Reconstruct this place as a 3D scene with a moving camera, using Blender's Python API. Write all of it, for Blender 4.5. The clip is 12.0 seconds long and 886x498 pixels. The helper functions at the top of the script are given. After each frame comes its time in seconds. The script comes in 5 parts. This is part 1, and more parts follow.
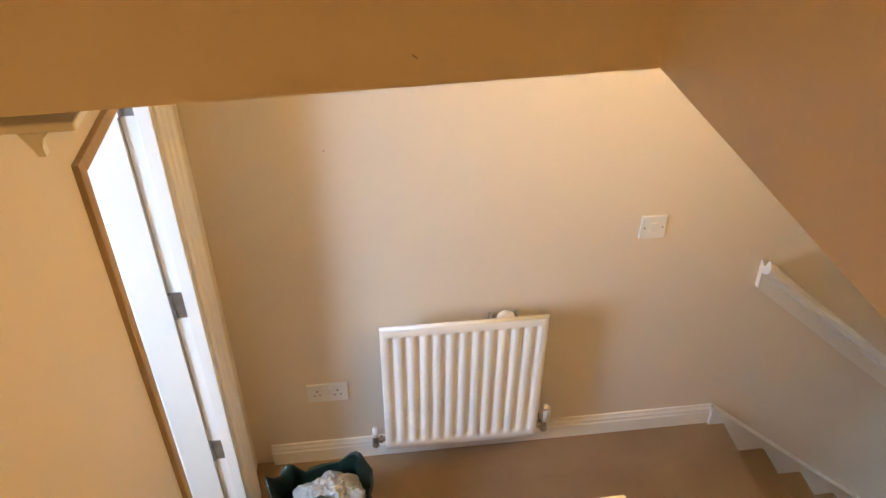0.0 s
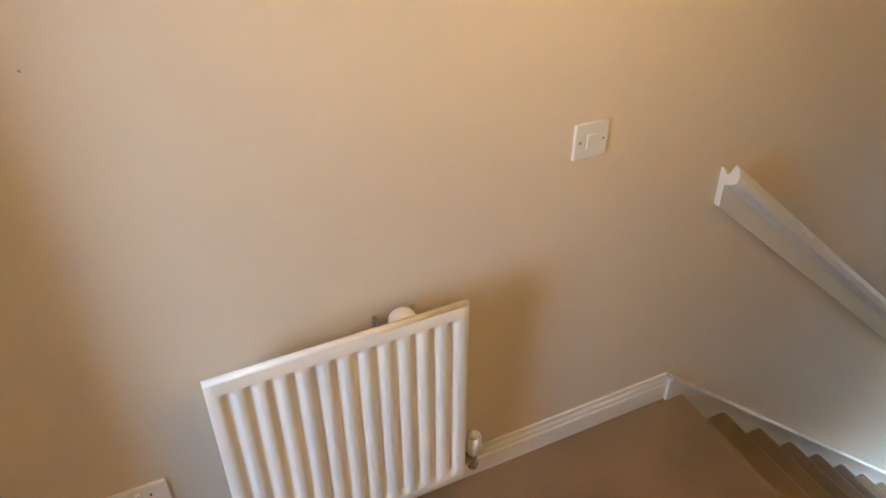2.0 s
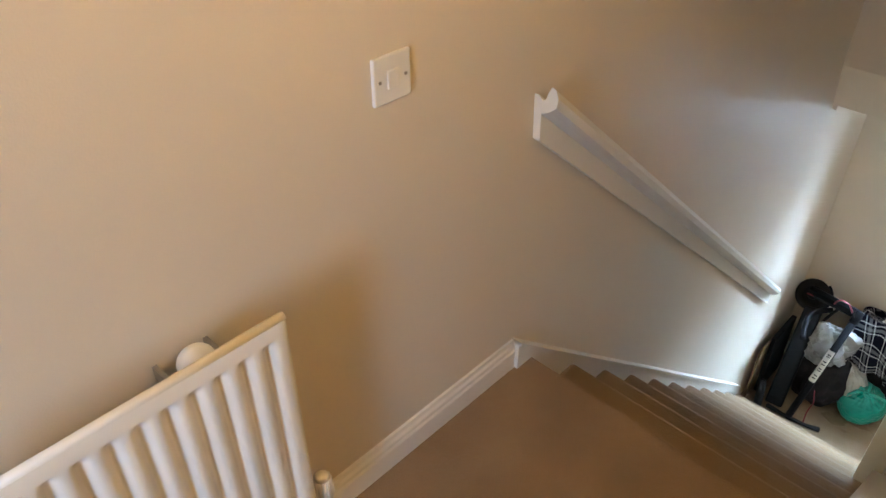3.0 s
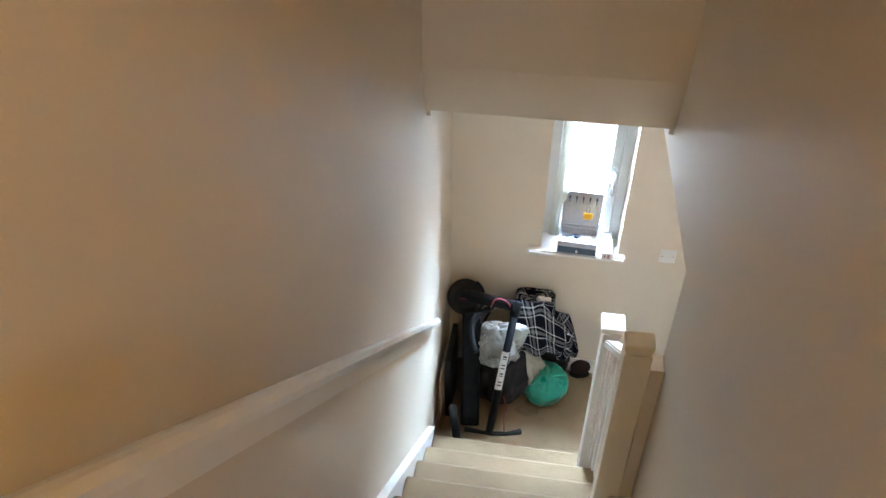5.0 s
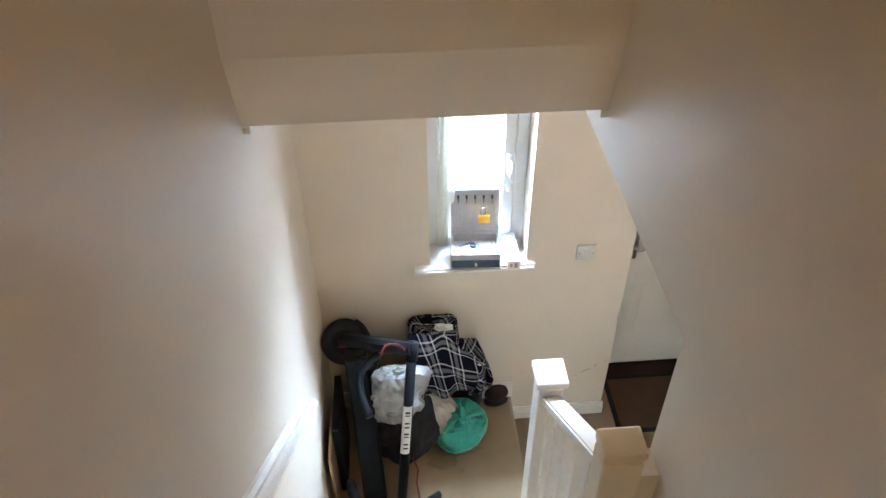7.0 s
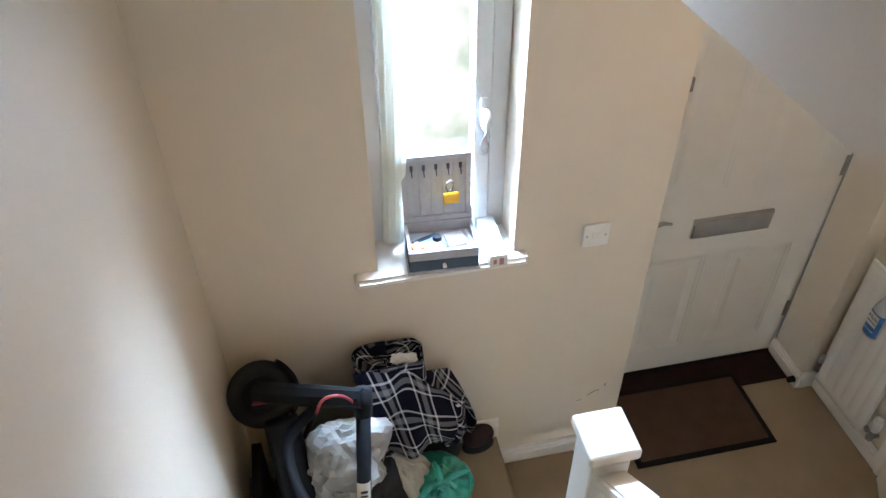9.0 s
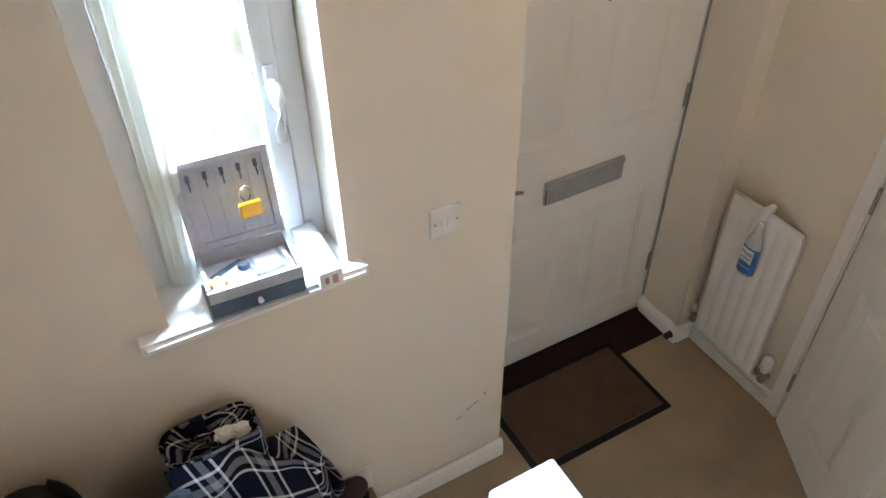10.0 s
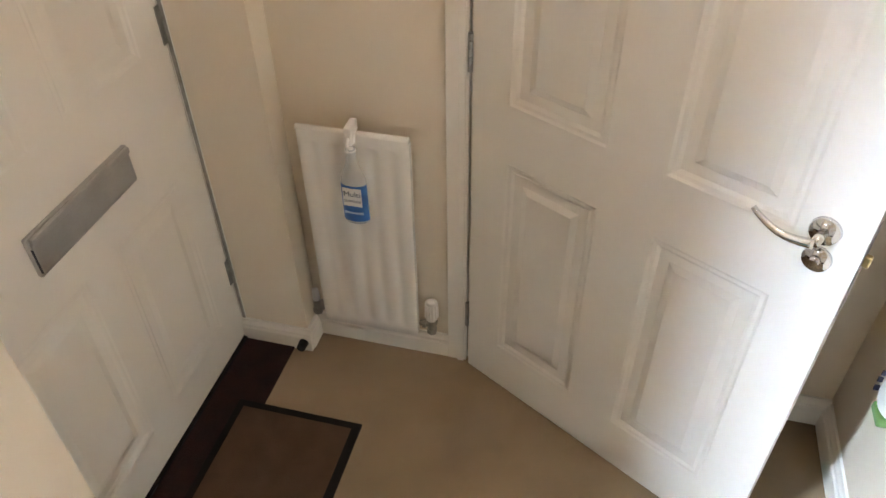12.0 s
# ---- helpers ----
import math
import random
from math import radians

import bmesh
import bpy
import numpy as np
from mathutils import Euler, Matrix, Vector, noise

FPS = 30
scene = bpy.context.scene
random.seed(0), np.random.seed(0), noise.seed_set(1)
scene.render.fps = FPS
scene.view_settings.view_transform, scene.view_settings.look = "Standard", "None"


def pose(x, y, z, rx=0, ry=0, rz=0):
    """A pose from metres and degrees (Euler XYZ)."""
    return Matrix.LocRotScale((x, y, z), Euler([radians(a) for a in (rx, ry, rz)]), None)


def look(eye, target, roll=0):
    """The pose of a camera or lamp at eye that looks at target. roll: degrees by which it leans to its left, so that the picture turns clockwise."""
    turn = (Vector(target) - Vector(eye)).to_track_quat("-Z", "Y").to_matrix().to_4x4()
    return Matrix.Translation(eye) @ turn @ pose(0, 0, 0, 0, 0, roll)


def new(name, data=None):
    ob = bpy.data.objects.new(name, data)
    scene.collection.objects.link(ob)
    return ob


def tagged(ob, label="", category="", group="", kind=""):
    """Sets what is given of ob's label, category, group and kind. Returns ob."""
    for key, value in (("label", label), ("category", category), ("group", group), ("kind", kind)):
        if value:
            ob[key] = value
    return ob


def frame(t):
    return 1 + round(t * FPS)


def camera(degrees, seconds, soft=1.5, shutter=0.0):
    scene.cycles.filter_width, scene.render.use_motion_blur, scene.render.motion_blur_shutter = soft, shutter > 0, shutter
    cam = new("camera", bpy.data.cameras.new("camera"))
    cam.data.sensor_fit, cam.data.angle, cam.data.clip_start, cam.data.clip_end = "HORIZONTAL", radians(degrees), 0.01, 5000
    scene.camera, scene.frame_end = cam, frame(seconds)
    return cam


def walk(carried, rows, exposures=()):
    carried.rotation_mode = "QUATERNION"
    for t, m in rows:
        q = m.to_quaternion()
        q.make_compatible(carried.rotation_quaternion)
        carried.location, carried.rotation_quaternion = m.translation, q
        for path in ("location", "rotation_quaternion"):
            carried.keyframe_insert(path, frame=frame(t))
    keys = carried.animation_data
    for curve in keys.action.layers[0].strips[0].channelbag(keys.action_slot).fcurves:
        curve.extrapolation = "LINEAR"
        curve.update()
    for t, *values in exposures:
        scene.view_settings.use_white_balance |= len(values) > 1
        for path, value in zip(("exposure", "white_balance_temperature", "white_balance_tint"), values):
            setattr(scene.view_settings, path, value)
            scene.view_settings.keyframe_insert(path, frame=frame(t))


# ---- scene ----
cam = camera(61.6, 12.0)
PATH = [
    (0, (-1.336, -1.861, 4.69), (-1.127, -0.272, 3.493), 0.5),
    (0.5, (-1.332, -1.695, 4.557), (-1.088, -0.104, 3.369), 0.6),
    (1, (-1.347, -1.516, 4.378), (-1.032, 0.064, 3.194), 0.4),
    (1.5, (-1.342, -1.341, 4.227), (-0.869, 0.201, 3.044), 0.1),
    (2, (-1.313, -1.167, 4.087), (-0.626, 0.288, 2.9), -0.0),
    (2.5, (-1.25, -1.017, 3.956), (-0.323, 0.293, 2.763), -0.1),
    (3, (-1.207, -0.893, 3.85), (-0.055, 0.215, 2.648), -0.0),
    (3.5, (-1.047, -0.779, 3.729), (0.292, 0.097, 2.529), 0.1),
    (5.5, (0.092, -0.399, 3.648), (1.646, -0.294, 2.394), -0.0),
    (6, (0.33, -0.367, 3.622), (1.872, -0.356, 2.348), -0.4),
    (6.5, (0.527, -0.394, 3.425), (2.054, -0.454, 2.135), -0.7),
    (7, (0.707, -0.391, 3.291), (2.213, -0.496, 1.979), -0.6),
    (9, (1.452, -0.371, 2.628), (2.933, -0.668, 1.318), -0.7),
    (9.5, (1.648, -0.4, 2.474), (3.082, -0.865, 1.16), -1.0),
    (10, (1.834, -0.489, 2.302), (3.159, -1.214, 0.99), -0.8),
    (10.5, (2.006, -0.592, 2.148), (3.154, -1.562, 0.829), -1.1),
    (11, (2.13, -0.71, 2.005), (3.043, -1.904, 0.685), -1.1),
    (11.5, (2.255, -0.81, 1.865), (2.909, -2.168, 0.551), -1.2),
    (12, (2.386, -0.919, 1.746), (2.773, -2.374, 0.43), -0.9),
]
EXPOSURES = [(0.0, 0.34, 5880, 15), (1.5, 0.1, 5950, 14), (2.5, 0.1, 6000, 13), (3.5, 0.0, 6150, 14), (5.5, 0.22, 6300, 16), (7.0, 0.25, 6350, 17), (9.0, -0.14, 6450, 19), (9.5, -0.1, 6450, 19), (10.5, -0.07, 6450, 20), (11.5, 0.25, 7000, 21), (12.0, 0.35, 7200, 22)]
walk(cam, [(t, look(eye, target, roll)) for t, eye, target, roll in PATH], EXPOSURES)

# ---------------------------------------------------------------- light
FF = 2.34            # first floor above the ground floor
RISE, GOING = 0.195, 0.225
X0 = 0.06            # top nosing of the lower flight
CEIL_G, CEIL_F = 2.30, 4.29

world = bpy.data.worlds.new("sky")
scene.world = world
world.use_nodes = True
wn = world.node_tree.nodes
sky = wn.new("ShaderNodeTexSky")
sky.sky_type = "NISHITA"
sky.sun_disc = False
sky.sun_elevation, sky.sun_rotation = radians(42), radians(200)
world.node_tree.links.new(sky.outputs[0], wn["Background"].inputs[0])
wn["Background"].inputs[1].default_value = 0.15


def lamp(name, kind, power, colour, m, **more):
    d = bpy.data.lights.new(name, kind)
    d.energy, d.color = power, colour
    if kind == "AREA":
        d.shape, d.size, d.size_y = "RECTANGLE", more["size"], more["size_y"]
    elif kind == "SUN":
        d.angle = more["angle"]
    else:
        d.shadow_soft_size = more["size"]
    ob = new(name, d)
    ob.matrix_world = m
    return ob


lamp("sun", "SUN", 2.2, (1.0, 0.95, 0.88), look((10, -6, 12), (2, -1, 0)), angle=radians(3))
lamp("window_daylight", "AREA", 345, (0.54, 0.78, 1.0), look((3.42, -0.71, 2.12), (1.8, -0.30, 1.25)), size=0.90, size_y=0.60)
lamp("window_skylight", "AREA", 2850, (0.54, 0.78, 1.0), look((3.86, -0.71, 2.45), (2.45, -0.71, 0.75)), size=1.7, size_y=0.9)
lamp("bedroom_window_daylight", "AREA", 52, (0.66, 0.82, 1.0), look((-3.04, -0.95, 3.60), (-1.2, -0.20, 2.95)), size=0.56, size_y=0.9)
lamp("landing_bulb", "POINT", 20.5, (1.0, 0.62, 0.20), pose(-0.58, -0.86, 4.15), size=0.05)
# added fill to brighten the hall; no lamp is known there
lamp("hall_fill_lamp", "POINT", 7, (1.0, 0.82, 0.60), pose(2.20, -1.70, 2.17), size=0.06)
lamp("upper_bulb", "POINT", 25, (1.0, 0.55, 0.13), pose(-1.36, -2.6, 6.55), size=0.06)


# ---------------------------------------------------------------- materials
def material(name, colour, rough=0.6, metal=0.0, second=None, scale=8.0, bump=0.0, bump_scale=200.0, mix_low=0.35, mix_high=0.65,
             grain=0.06, spec=0.5, alpha_trans=0.0, sheen=0.0, coat=0.0):
    m = bpy.data.materials.new(name)
    m.use_nodes = True
    nt = m.node_tree
    n, l = nt.nodes, nt.links
    b = n["Principled BSDF"]
    co = n.new("ShaderNodeTexCoord")
    broad = n.new("ShaderNodeTexNoise")
    broad.inputs["Scale"].default_value, broad.inputs["Detail"].default_value = scale, 5
    l.new(co.outputs["Object"], broad.inputs["Vector"])
    ramp = n.new("ShaderNodeValToRGB")
    ramp.color_ramp.elements[0].position, ramp.color_ramp.elements[1].position = mix_low, mix_high
    other = second or tuple(c * 0.93 for c in colour)
    ramp.color_ramp.elements[0].color, ramp.color_ramp.elements[1].color = (*other, 1), (*colour, 1)
    l.new(broad.outputs[0], ramp.inputs[0])
    fine = n.new("ShaderNodeTexNoise")
    fine.inputs["Scale"].default_value, fine.inputs["Detail"].default_value = bump_scale, 3
    l.new(co.outputs["Object"], fine.inputs["Vector"])
    mix = n.new("ShaderNodeMix")
    mix.data_type, mix.blend_type = "RGBA", "OVERLAY"
    mix.inputs[0].default_value = grain
    l.new(ramp.outputs[0], mix.inputs[6])
    l.new(fine.outputs[0], mix.inputs[7])
    l.new(mix.outputs[2], b.inputs["Base Color"])
    rr = n.new("ShaderNodeMapRange")
    rr.inputs[3].default_value, rr.inputs[4].default_value = max(rough - 0.07, 0.02), min(rough + 0.07, 1)
    l.new(broad.outputs[0], rr.inputs[0])
    l.new(rr.outputs[0], b.inputs["Roughness"])
    b.inputs["Metallic"].default_value = metal
    b.inputs["Specular IOR Level"].default_value = spec
    b.inputs["Transmission Weight"].default_value = alpha_trans
    b.inputs["Sheen Weight"].default_value = sheen
    b.inputs["Coat Weight"].default_value = coat
    if bump:
        bp = n.new("ShaderNodeBump")
        bp.inputs["Strength"].default_value, bp.inputs["Distance"].default_value = bump, 0.004
        l.new(fine.outputs[0], bp.inputs["Height"])
        l.new(bp.outputs[0], b.inputs["Normal"])
    return m


WALL = material("magnolia_emulsion", (0.72, 0.63, 0.515), 0.40, second=(0.69, 0.602, 0.487), scale=1.7, bump=0.08, bump_scale=260, grain=0.03, spec=0.45)
CEIL = material("ceiling_emulsion", (0.78, 0.75, 0.70), 0.8, scale=2, bump=0.15, bump_scale=150, grain=0.04, spec=0.2)
GLOSS = material("white_gloss_paint", (0.80, 0.77, 0.72), 0.32, second=(0.785, 0.755, 0.70), scale=2.5, bump=0.015, bump_scale=120, grain=0.02)
# yellowed neck paint; also puts warm light and shade into the stub newel
CREAMED = material("yellowed_and_warm_lit_gloss", (0.74, 0.66, 0.52), 0.35, second=(0.70, 0.61, 0.46), scale=4, bump=0.02, bump_scale=120)
DOOR_W = material("satin_door_paint", (0.80, 0.77, 0.72), 0.33, second=(0.77, 0.74, 0.68), scale=3, bump=0.06, bump_scale=90, grain=0.03)
# brown that puts shade and warm light into the landing door's casing edge
SHADOWED = material("shaded_casing_edge", (0.42, 0.30, 0.17), 0.6, second=(0.36, 0.25, 0.14), scale=12, bump=0.1, bump_scale=90)
ENAMEL = material("radiator_enamel", (0.84, 0.82, 0.78), 0.25, scale=4, bump=0.02, bump_scale=80, grain=0.02)
PLASTIC = material("white_plastic", (0.80, 0.79, 0.77), 0.35, scale=10, grain=0.02)
CARPET = material("beige_carpet", (0.300, 0.207, 0.120), 0.97, second=(0.225, 0.153, 0.087), scale=3.5, bump=0.9, bump_scale=420, grain=0.30, spec=0.1, sheen=0.25)
UPVC = material("white_upvc", (0.83, 0.84, 0.85), 0.25, scale=6, grain=0.02)
CHROME = material("chrome", (0.72, 0.72, 0.72), 0.10, 1.0, scale=20, grain=0.02)
STEEL = material("dull_steel", (0.42, 0.40, 0.38), 0.38, 1.0, second=(0.34, 0.32, 0.30), scale=30, bump=0.05, bump_scale=300)
SATIN = material("satin_aluminium", (0.50, 0.49, 0.48), 0.42, 0.85, second=(0.45, 0.44, 0.43), scale=18, bump=0.05, bump_scale=300)
BRASS = material("old_brass", (0.45, 0.33, 0.16), 0.4, 1.0, scale=40)
BLACK = material("black_rubber", (0.010, 0.010, 0.010), 0.75, second=(0.014, 0.013, 0.013), scale=20, bump=0.1, bump_scale=120, spec=0.25)
GUNMETAL = material("dark_painted_metal", (0.007, 0.008, 0.010), 0.55, second=(0.010, 0.011, 0.013), scale=10, bump=0.03, bump_scale=150, spec=0.08)
DECK = material("grip_deck", (0.012, 0.014, 0.019), 0.75, second=(0.009, 0.010, 0.013), scale=25, bump=0.3, bump_scale=300, spec=0.15)
RED = material("red_plastic", (0.24, 0.018, 0.025), 0.4, scale=10)
MATB = material("brown_mat_pile", (0.080, 0.045, 0.028), 0.95, second=(0.064, 0.036, 0.022), scale=12, bump=1.0, bump_scale=380, grain=0.4, spec=0.15)
WELL = material("dark_entrance_matting", (0.030, 0.012, 0.011), 0.95, second=(0.020, 0.010, 0.010), scale=14, bump=1.0, bump_scale=260, grain=0.3, spec=0.15)
EDGE = material("black_mat_border", (0.012, 0.009, 0.009), 0.85, scale=20, bump=0.2, bump_scale=200, spec=0.12)
WHITEBAG = material("white_polythene", (0.36, 0.36, 0.35), 0.30, second=(0.24, 0.24, 0.235), scale=9, bump=0.12, bump_scale=35, spec=0.6)
GREYBAG = material("grey_printed_polythene", (0.40, 0.37, 0.31), 0.35, second=(0.30, 0.28, 0.23), scale=8, bump=0.15, bump_scale=40)
GREENBAG = material("teal_polythene", (0.015, 0.33, 0.245), 0.30, second=(0.01, 0.25, 0.19), scale=9, bump=0.12, bump_scale=40, spec=0.6)
DARKCLOTH = material("dark_cloth", (0.014, 0.013, 0.014), 0.95, second=(0.024, 0.020, 0.020), scale=14, bump=0.5, bump_scale=160, spec=0.15)
SHOE = material("dark_brown_suede", (0.040, 0.022, 0.020), 0.9, second=(0.022, 0.013, 0.012), scale=20, bump=0.3, bump_scale=200, spec=0.15)
CARDBOARD = material("brown_cardboard", (0.26, 0.16, 0.085), 0.85, second=(0.22, 0.135, 0.07), scale=10, bump=0.1, bump_scale=100)
GREYWOOD = material("grey_washed_wood", (0.44, 0.44, 0.46), 0.7, second=(0.35, 0.35, 0.37), scale=7, bump=0.2, bump_scale=60, grain=0.12)
NAVY = material("slate_blue_paint", (0.030, 0.055, 0.085), 0.55, scale=9, bump=0.08, bump_scale=90)
YELLOW = material("yellow_plastic", (0.72, 0.36, 0.01), 0.4, scale=8)
PAPER = material("paper", (0.72, 0.71, 0.68), 0.7, scale=8)
BLUE = material("blue_label", (0.018, 0.095, 0.33), 0.35, second=(0.03, 0.15, 0.44), scale=22)
PALEBLUE = material("pale_blue_card", (0.36, 0.46, 0.66), 0.6, scale=10)
INK = material("dark_print", (0.03, 0.03, 0.05), 0.6, scale=10)
ORANGE = material("orange_plastic", (0.75, 0.23, 0.04), 0.45, scale=10)
PINK = material("magenta_plastic", (0.50, 0.07, 0.32), 0.45, scale=10)
REDINK = material("red_print", (0.42, 0.22, 0.20), 0.6, scale=10)
GREEN = material("green_print", (0.14, 0.28, 0.09), 0.5, scale=10)
CLEARP = material("clear_bottle_plastic", (0.80, 0.83, 0.84), 0.2, scale=8, alpha_trans=0.3, grain=0.01)
VOILE = material("cream_voile", (0.80, 0.80, 0.72), 0.9, scale=6, bump=0.2, bump_scale=200)
voile_nodes, voile_links = VOILE.node_tree.nodes, VOILE.node_tree.links
sheer, through_light = voile_nodes.new("ShaderNodeMixShader"), voile_nodes.new("ShaderNodeBsdfTranslucent")
through_light.inputs["Color"].default_value = (0.93, 0.93, 0.88, 1)
sheer.inputs[0].default_value = 0.5
voile_links.new(voile_nodes["Principled BSDF"].outputs[0], sheer.inputs[1])
voile_links.new(through_light.outputs[0], sheer.inputs[2])
voile_links.new(sheer.outputs[0], voile_nodes["Material Output"].inputs[0])
BAGPRINT = material("dark_green_woven_plastic", (0.008, 0.030, 0.020), 0.4, second=(0.005, 0.010, 0.009), scale=11, bump=0.1, bump_scale=60)
PAVING = material("concrete_paving", (0.40, 0.38, 0.35), 0.9, second=(0.33, 0.31, 0.29), scale=1.5, bump=0.4, bump_scale=40, grain=0.15)
BRICK = material("pale_render", (0.62, 0.56, 0.50), 0.9, second=(0.55, 0.49, 0.43), scale=1.2, bump=0.2, bump_scale=30)


def glass():
    m = bpy.data.materials.new("window_glass")
    m.use_nodes = True
    b = m.node_tree.nodes["Principled BSDF"]
    b.inputs["Transmission Weight"].default_value = 1
    b.inputs["Roughness"].default_value = 0.0
    b.inputs["IOR"].default_value = 1.45
    return m


def plaid():
    """Navy, grey and white tartan in crossed bands."""
    m = bpy.data.materials.new("tartan_cloth")
    m.use_nodes = True
    nt = m.node_tree
    n, l = nt.nodes, nt.links
    co, mp = n.new("ShaderNodeTexCoord"), n.new("ShaderNodeMapping")
    mp.inputs["Rotation"].default_value = (0, 0, radians(4))
    l.new(co.outputs["UV"], mp.inputs[0])
    sp = n.new("ShaderNodeSeparateXYZ")
    l.new(mp.outputs[0], sp.inputs[0])

    def bands(sock):
        mul = n.new("ShaderNodeMath"); mul.operation = "MULTIPLY"; mul.inputs[1].default_value = 1 / 0.140
        fr = n.new("ShaderNodeMath"); fr.operation = "FRACT"
        l.new(sock, mul.inputs[0]); l.new(mul.outputs[0], fr.inputs[0])
        r = n.new("ShaderNodeValToRGB")
        r.color_ramp.interpolation = "CONSTANT"
        e = r.color_ramp.elements
        e[0].position, e[0].color = 0, (0.0, 0.0, 0.0, 1)
        e[1].position, e[1].color = 0.34, (0.85, 0.85, 0.85, 1)
        for p, c in ((0.39, 0.0), (0.50, 0.26), (0.64, 0.0), (0.74, 0.85), (0.79, 0.0)):
            k = e.new(p); k.color = (c, c, c, 1)
        l.new(fr.outputs[0], r.inputs[0])
        return r.outputs[0]

    add = n.new("ShaderNodeMath"); add.operation = "ADD"; add.use_clamp = True
    half = [n.new("ShaderNodeMath") for _ in range(2)]
    for h, s in zip(half, (sp.outputs[0], sp.outputs[1])):
        h.operation, h.inputs[1].default_value = "MULTIPLY", 0.5
        l.new(bands(s), h.inputs[0])
    l.new(half[0].outputs[0], add.inputs[0]); l.new(half[1].outputs[0], add.inputs[1])
    mix = n.new("ShaderNodeMix"); mix.data_type = "RGBA"
    mix.inputs[6].default_value, mix.inputs[7].default_value = (0.0035, 0.0045, 0.012, 1), (0.66, 0.66, 0.64, 1)
    l.new(add.outputs[0], mix.inputs[0])
    b = n["Principled BSDF"]
    l.new(mix.outputs[2], b.inputs["Base Color"])
    b.inputs["Roughness"].default_value, b.inputs["Specular IOR Level"].default_value = 0.95, 0.12
    weave = n.new("ShaderNodeTexNoise"); weave.inputs["Scale"].default_value = 300
    bp = n.new("ShaderNodeBump"); bp.inputs["Strength"].default_value, bp.inputs["Distance"].default_value = 0.4, 0.003
    l.new(co.outputs["Object"], weave.inputs["Vector"]); l.new(weave.outputs[0], bp.inputs["Height"]); l.new(bp.outputs[0], b.inputs["Normal"])
    return m


GLASS, PLAID = glass(), plaid()


# ---------------------------------------------------------------- builders
def box(bm, x0, x1, y0, y1, z0, z1, bevel=0.0, m=None):
    made = bmesh.ops.create_cube(bm, size=1)["verts"]
    s = Matrix.Translation(((x0 + x1) / 2, (y0 + y1) / 2, (z0 + z1) / 2)) @ Matrix.Diagonal((abs(x1 - x0), abs(y1 - y0), abs(z1 - z0), 1))
    bmesh.ops.transform(bm, matrix=s, verts=made)
    if bevel:
        edges = {e for v in made for e in v.link_edges}
        made = list({v for f in bmesh.ops.bevel(bm, geom=list(edges), offset=bevel, segments=2, affect="EDGES", profile=0.5)["faces"] for v in f.verts} | {v for v in made if v.is_valid})
    if m is not None:
        bmesh.ops.transform(bm, matrix=m, verts=made)
    return made


def rod(bm, a, b, r, r2=None, seg=12, caps=True):
    a, b = Vector(a), Vector(b)
    d = b - a
    m = Matrix.Translation((a + b) / 2) @ d.to_track_quat("Z", "Y").to_matrix().to_4x4()
    return bmesh.ops.create_cone(bm, cap_ends=caps, segments=seg, radius1=r, radius2=r if r2 is None else r2, depth=d.length, matrix=m)["verts"]


def pipe(bm, points, r, seg=10):
    """A round bar along points."""
    pts = [Vector(p) for p in points]
    rings = []
    for i, p in enumerate(pts):
        d = (pts[min(i + 1, len(pts) - 1)] - pts[max(i - 1, 0)]).normalized()
        side = d.cross(Vector((0, 0, 1)))
        side = side.normalized() if side.length > 1e-3 else Vector((1, 0, 0))
        up = side.cross(d)
        rr = r[i] if isinstance(r, (list, tuple)) else r
        rings.append([bm.verts.new(p + (side * math.cos(2 * math.pi * k / seg) + up * math.sin(2 * math.pi * k / seg)) * rr) for k in range(seg)])
    for a, b in zip(rings, rings[1:]):
        for k in range(seg):
            bm.faces.new((a[k], a[(k + 1) % seg], b[(k + 1) % seg], b[k]))
    bm.faces.new(rings[0][::-1])
    bm.faces.new(rings[-1])


def curve_through(points, steps=5):
    """A smooth run of points through the given ones."""
    pts = [Vector(p) for p in points]
    pts = [pts[0] * 2 - pts[1]] + pts + [pts[-1] * 2 - pts[-2]]
    out = []
    for p0, p1, p2, p3 in zip(pts, pts[1:], pts[2:], pts[3:]):
        for k in range(steps):
            t = k / steps
            out.append(0.5 * (2 * p1 + (p2 - p0) * t + (2 * p0 - 5 * p1 + 4 * p2 - p3) * t * t + (3 * p1 - p0 - 3 * p2 + p3) * t ** 3))
    return out + [pts[-2]]


def prism(bm, outline, move):
    """An outline of points swept by the vector move."""
    a = [bm.verts.new(p) for p in outline]
    b = [bm.verts.new(Vector(p) + Vector(move)) for p in outline]
    k = len(a)
    for i in range(k):
        bm.faces.new((a[i], a[(i + 1) % k], b[(i + 1) % k], b[i]))
    bm.faces.new(a[::-1])
    bm.faces.new(b)


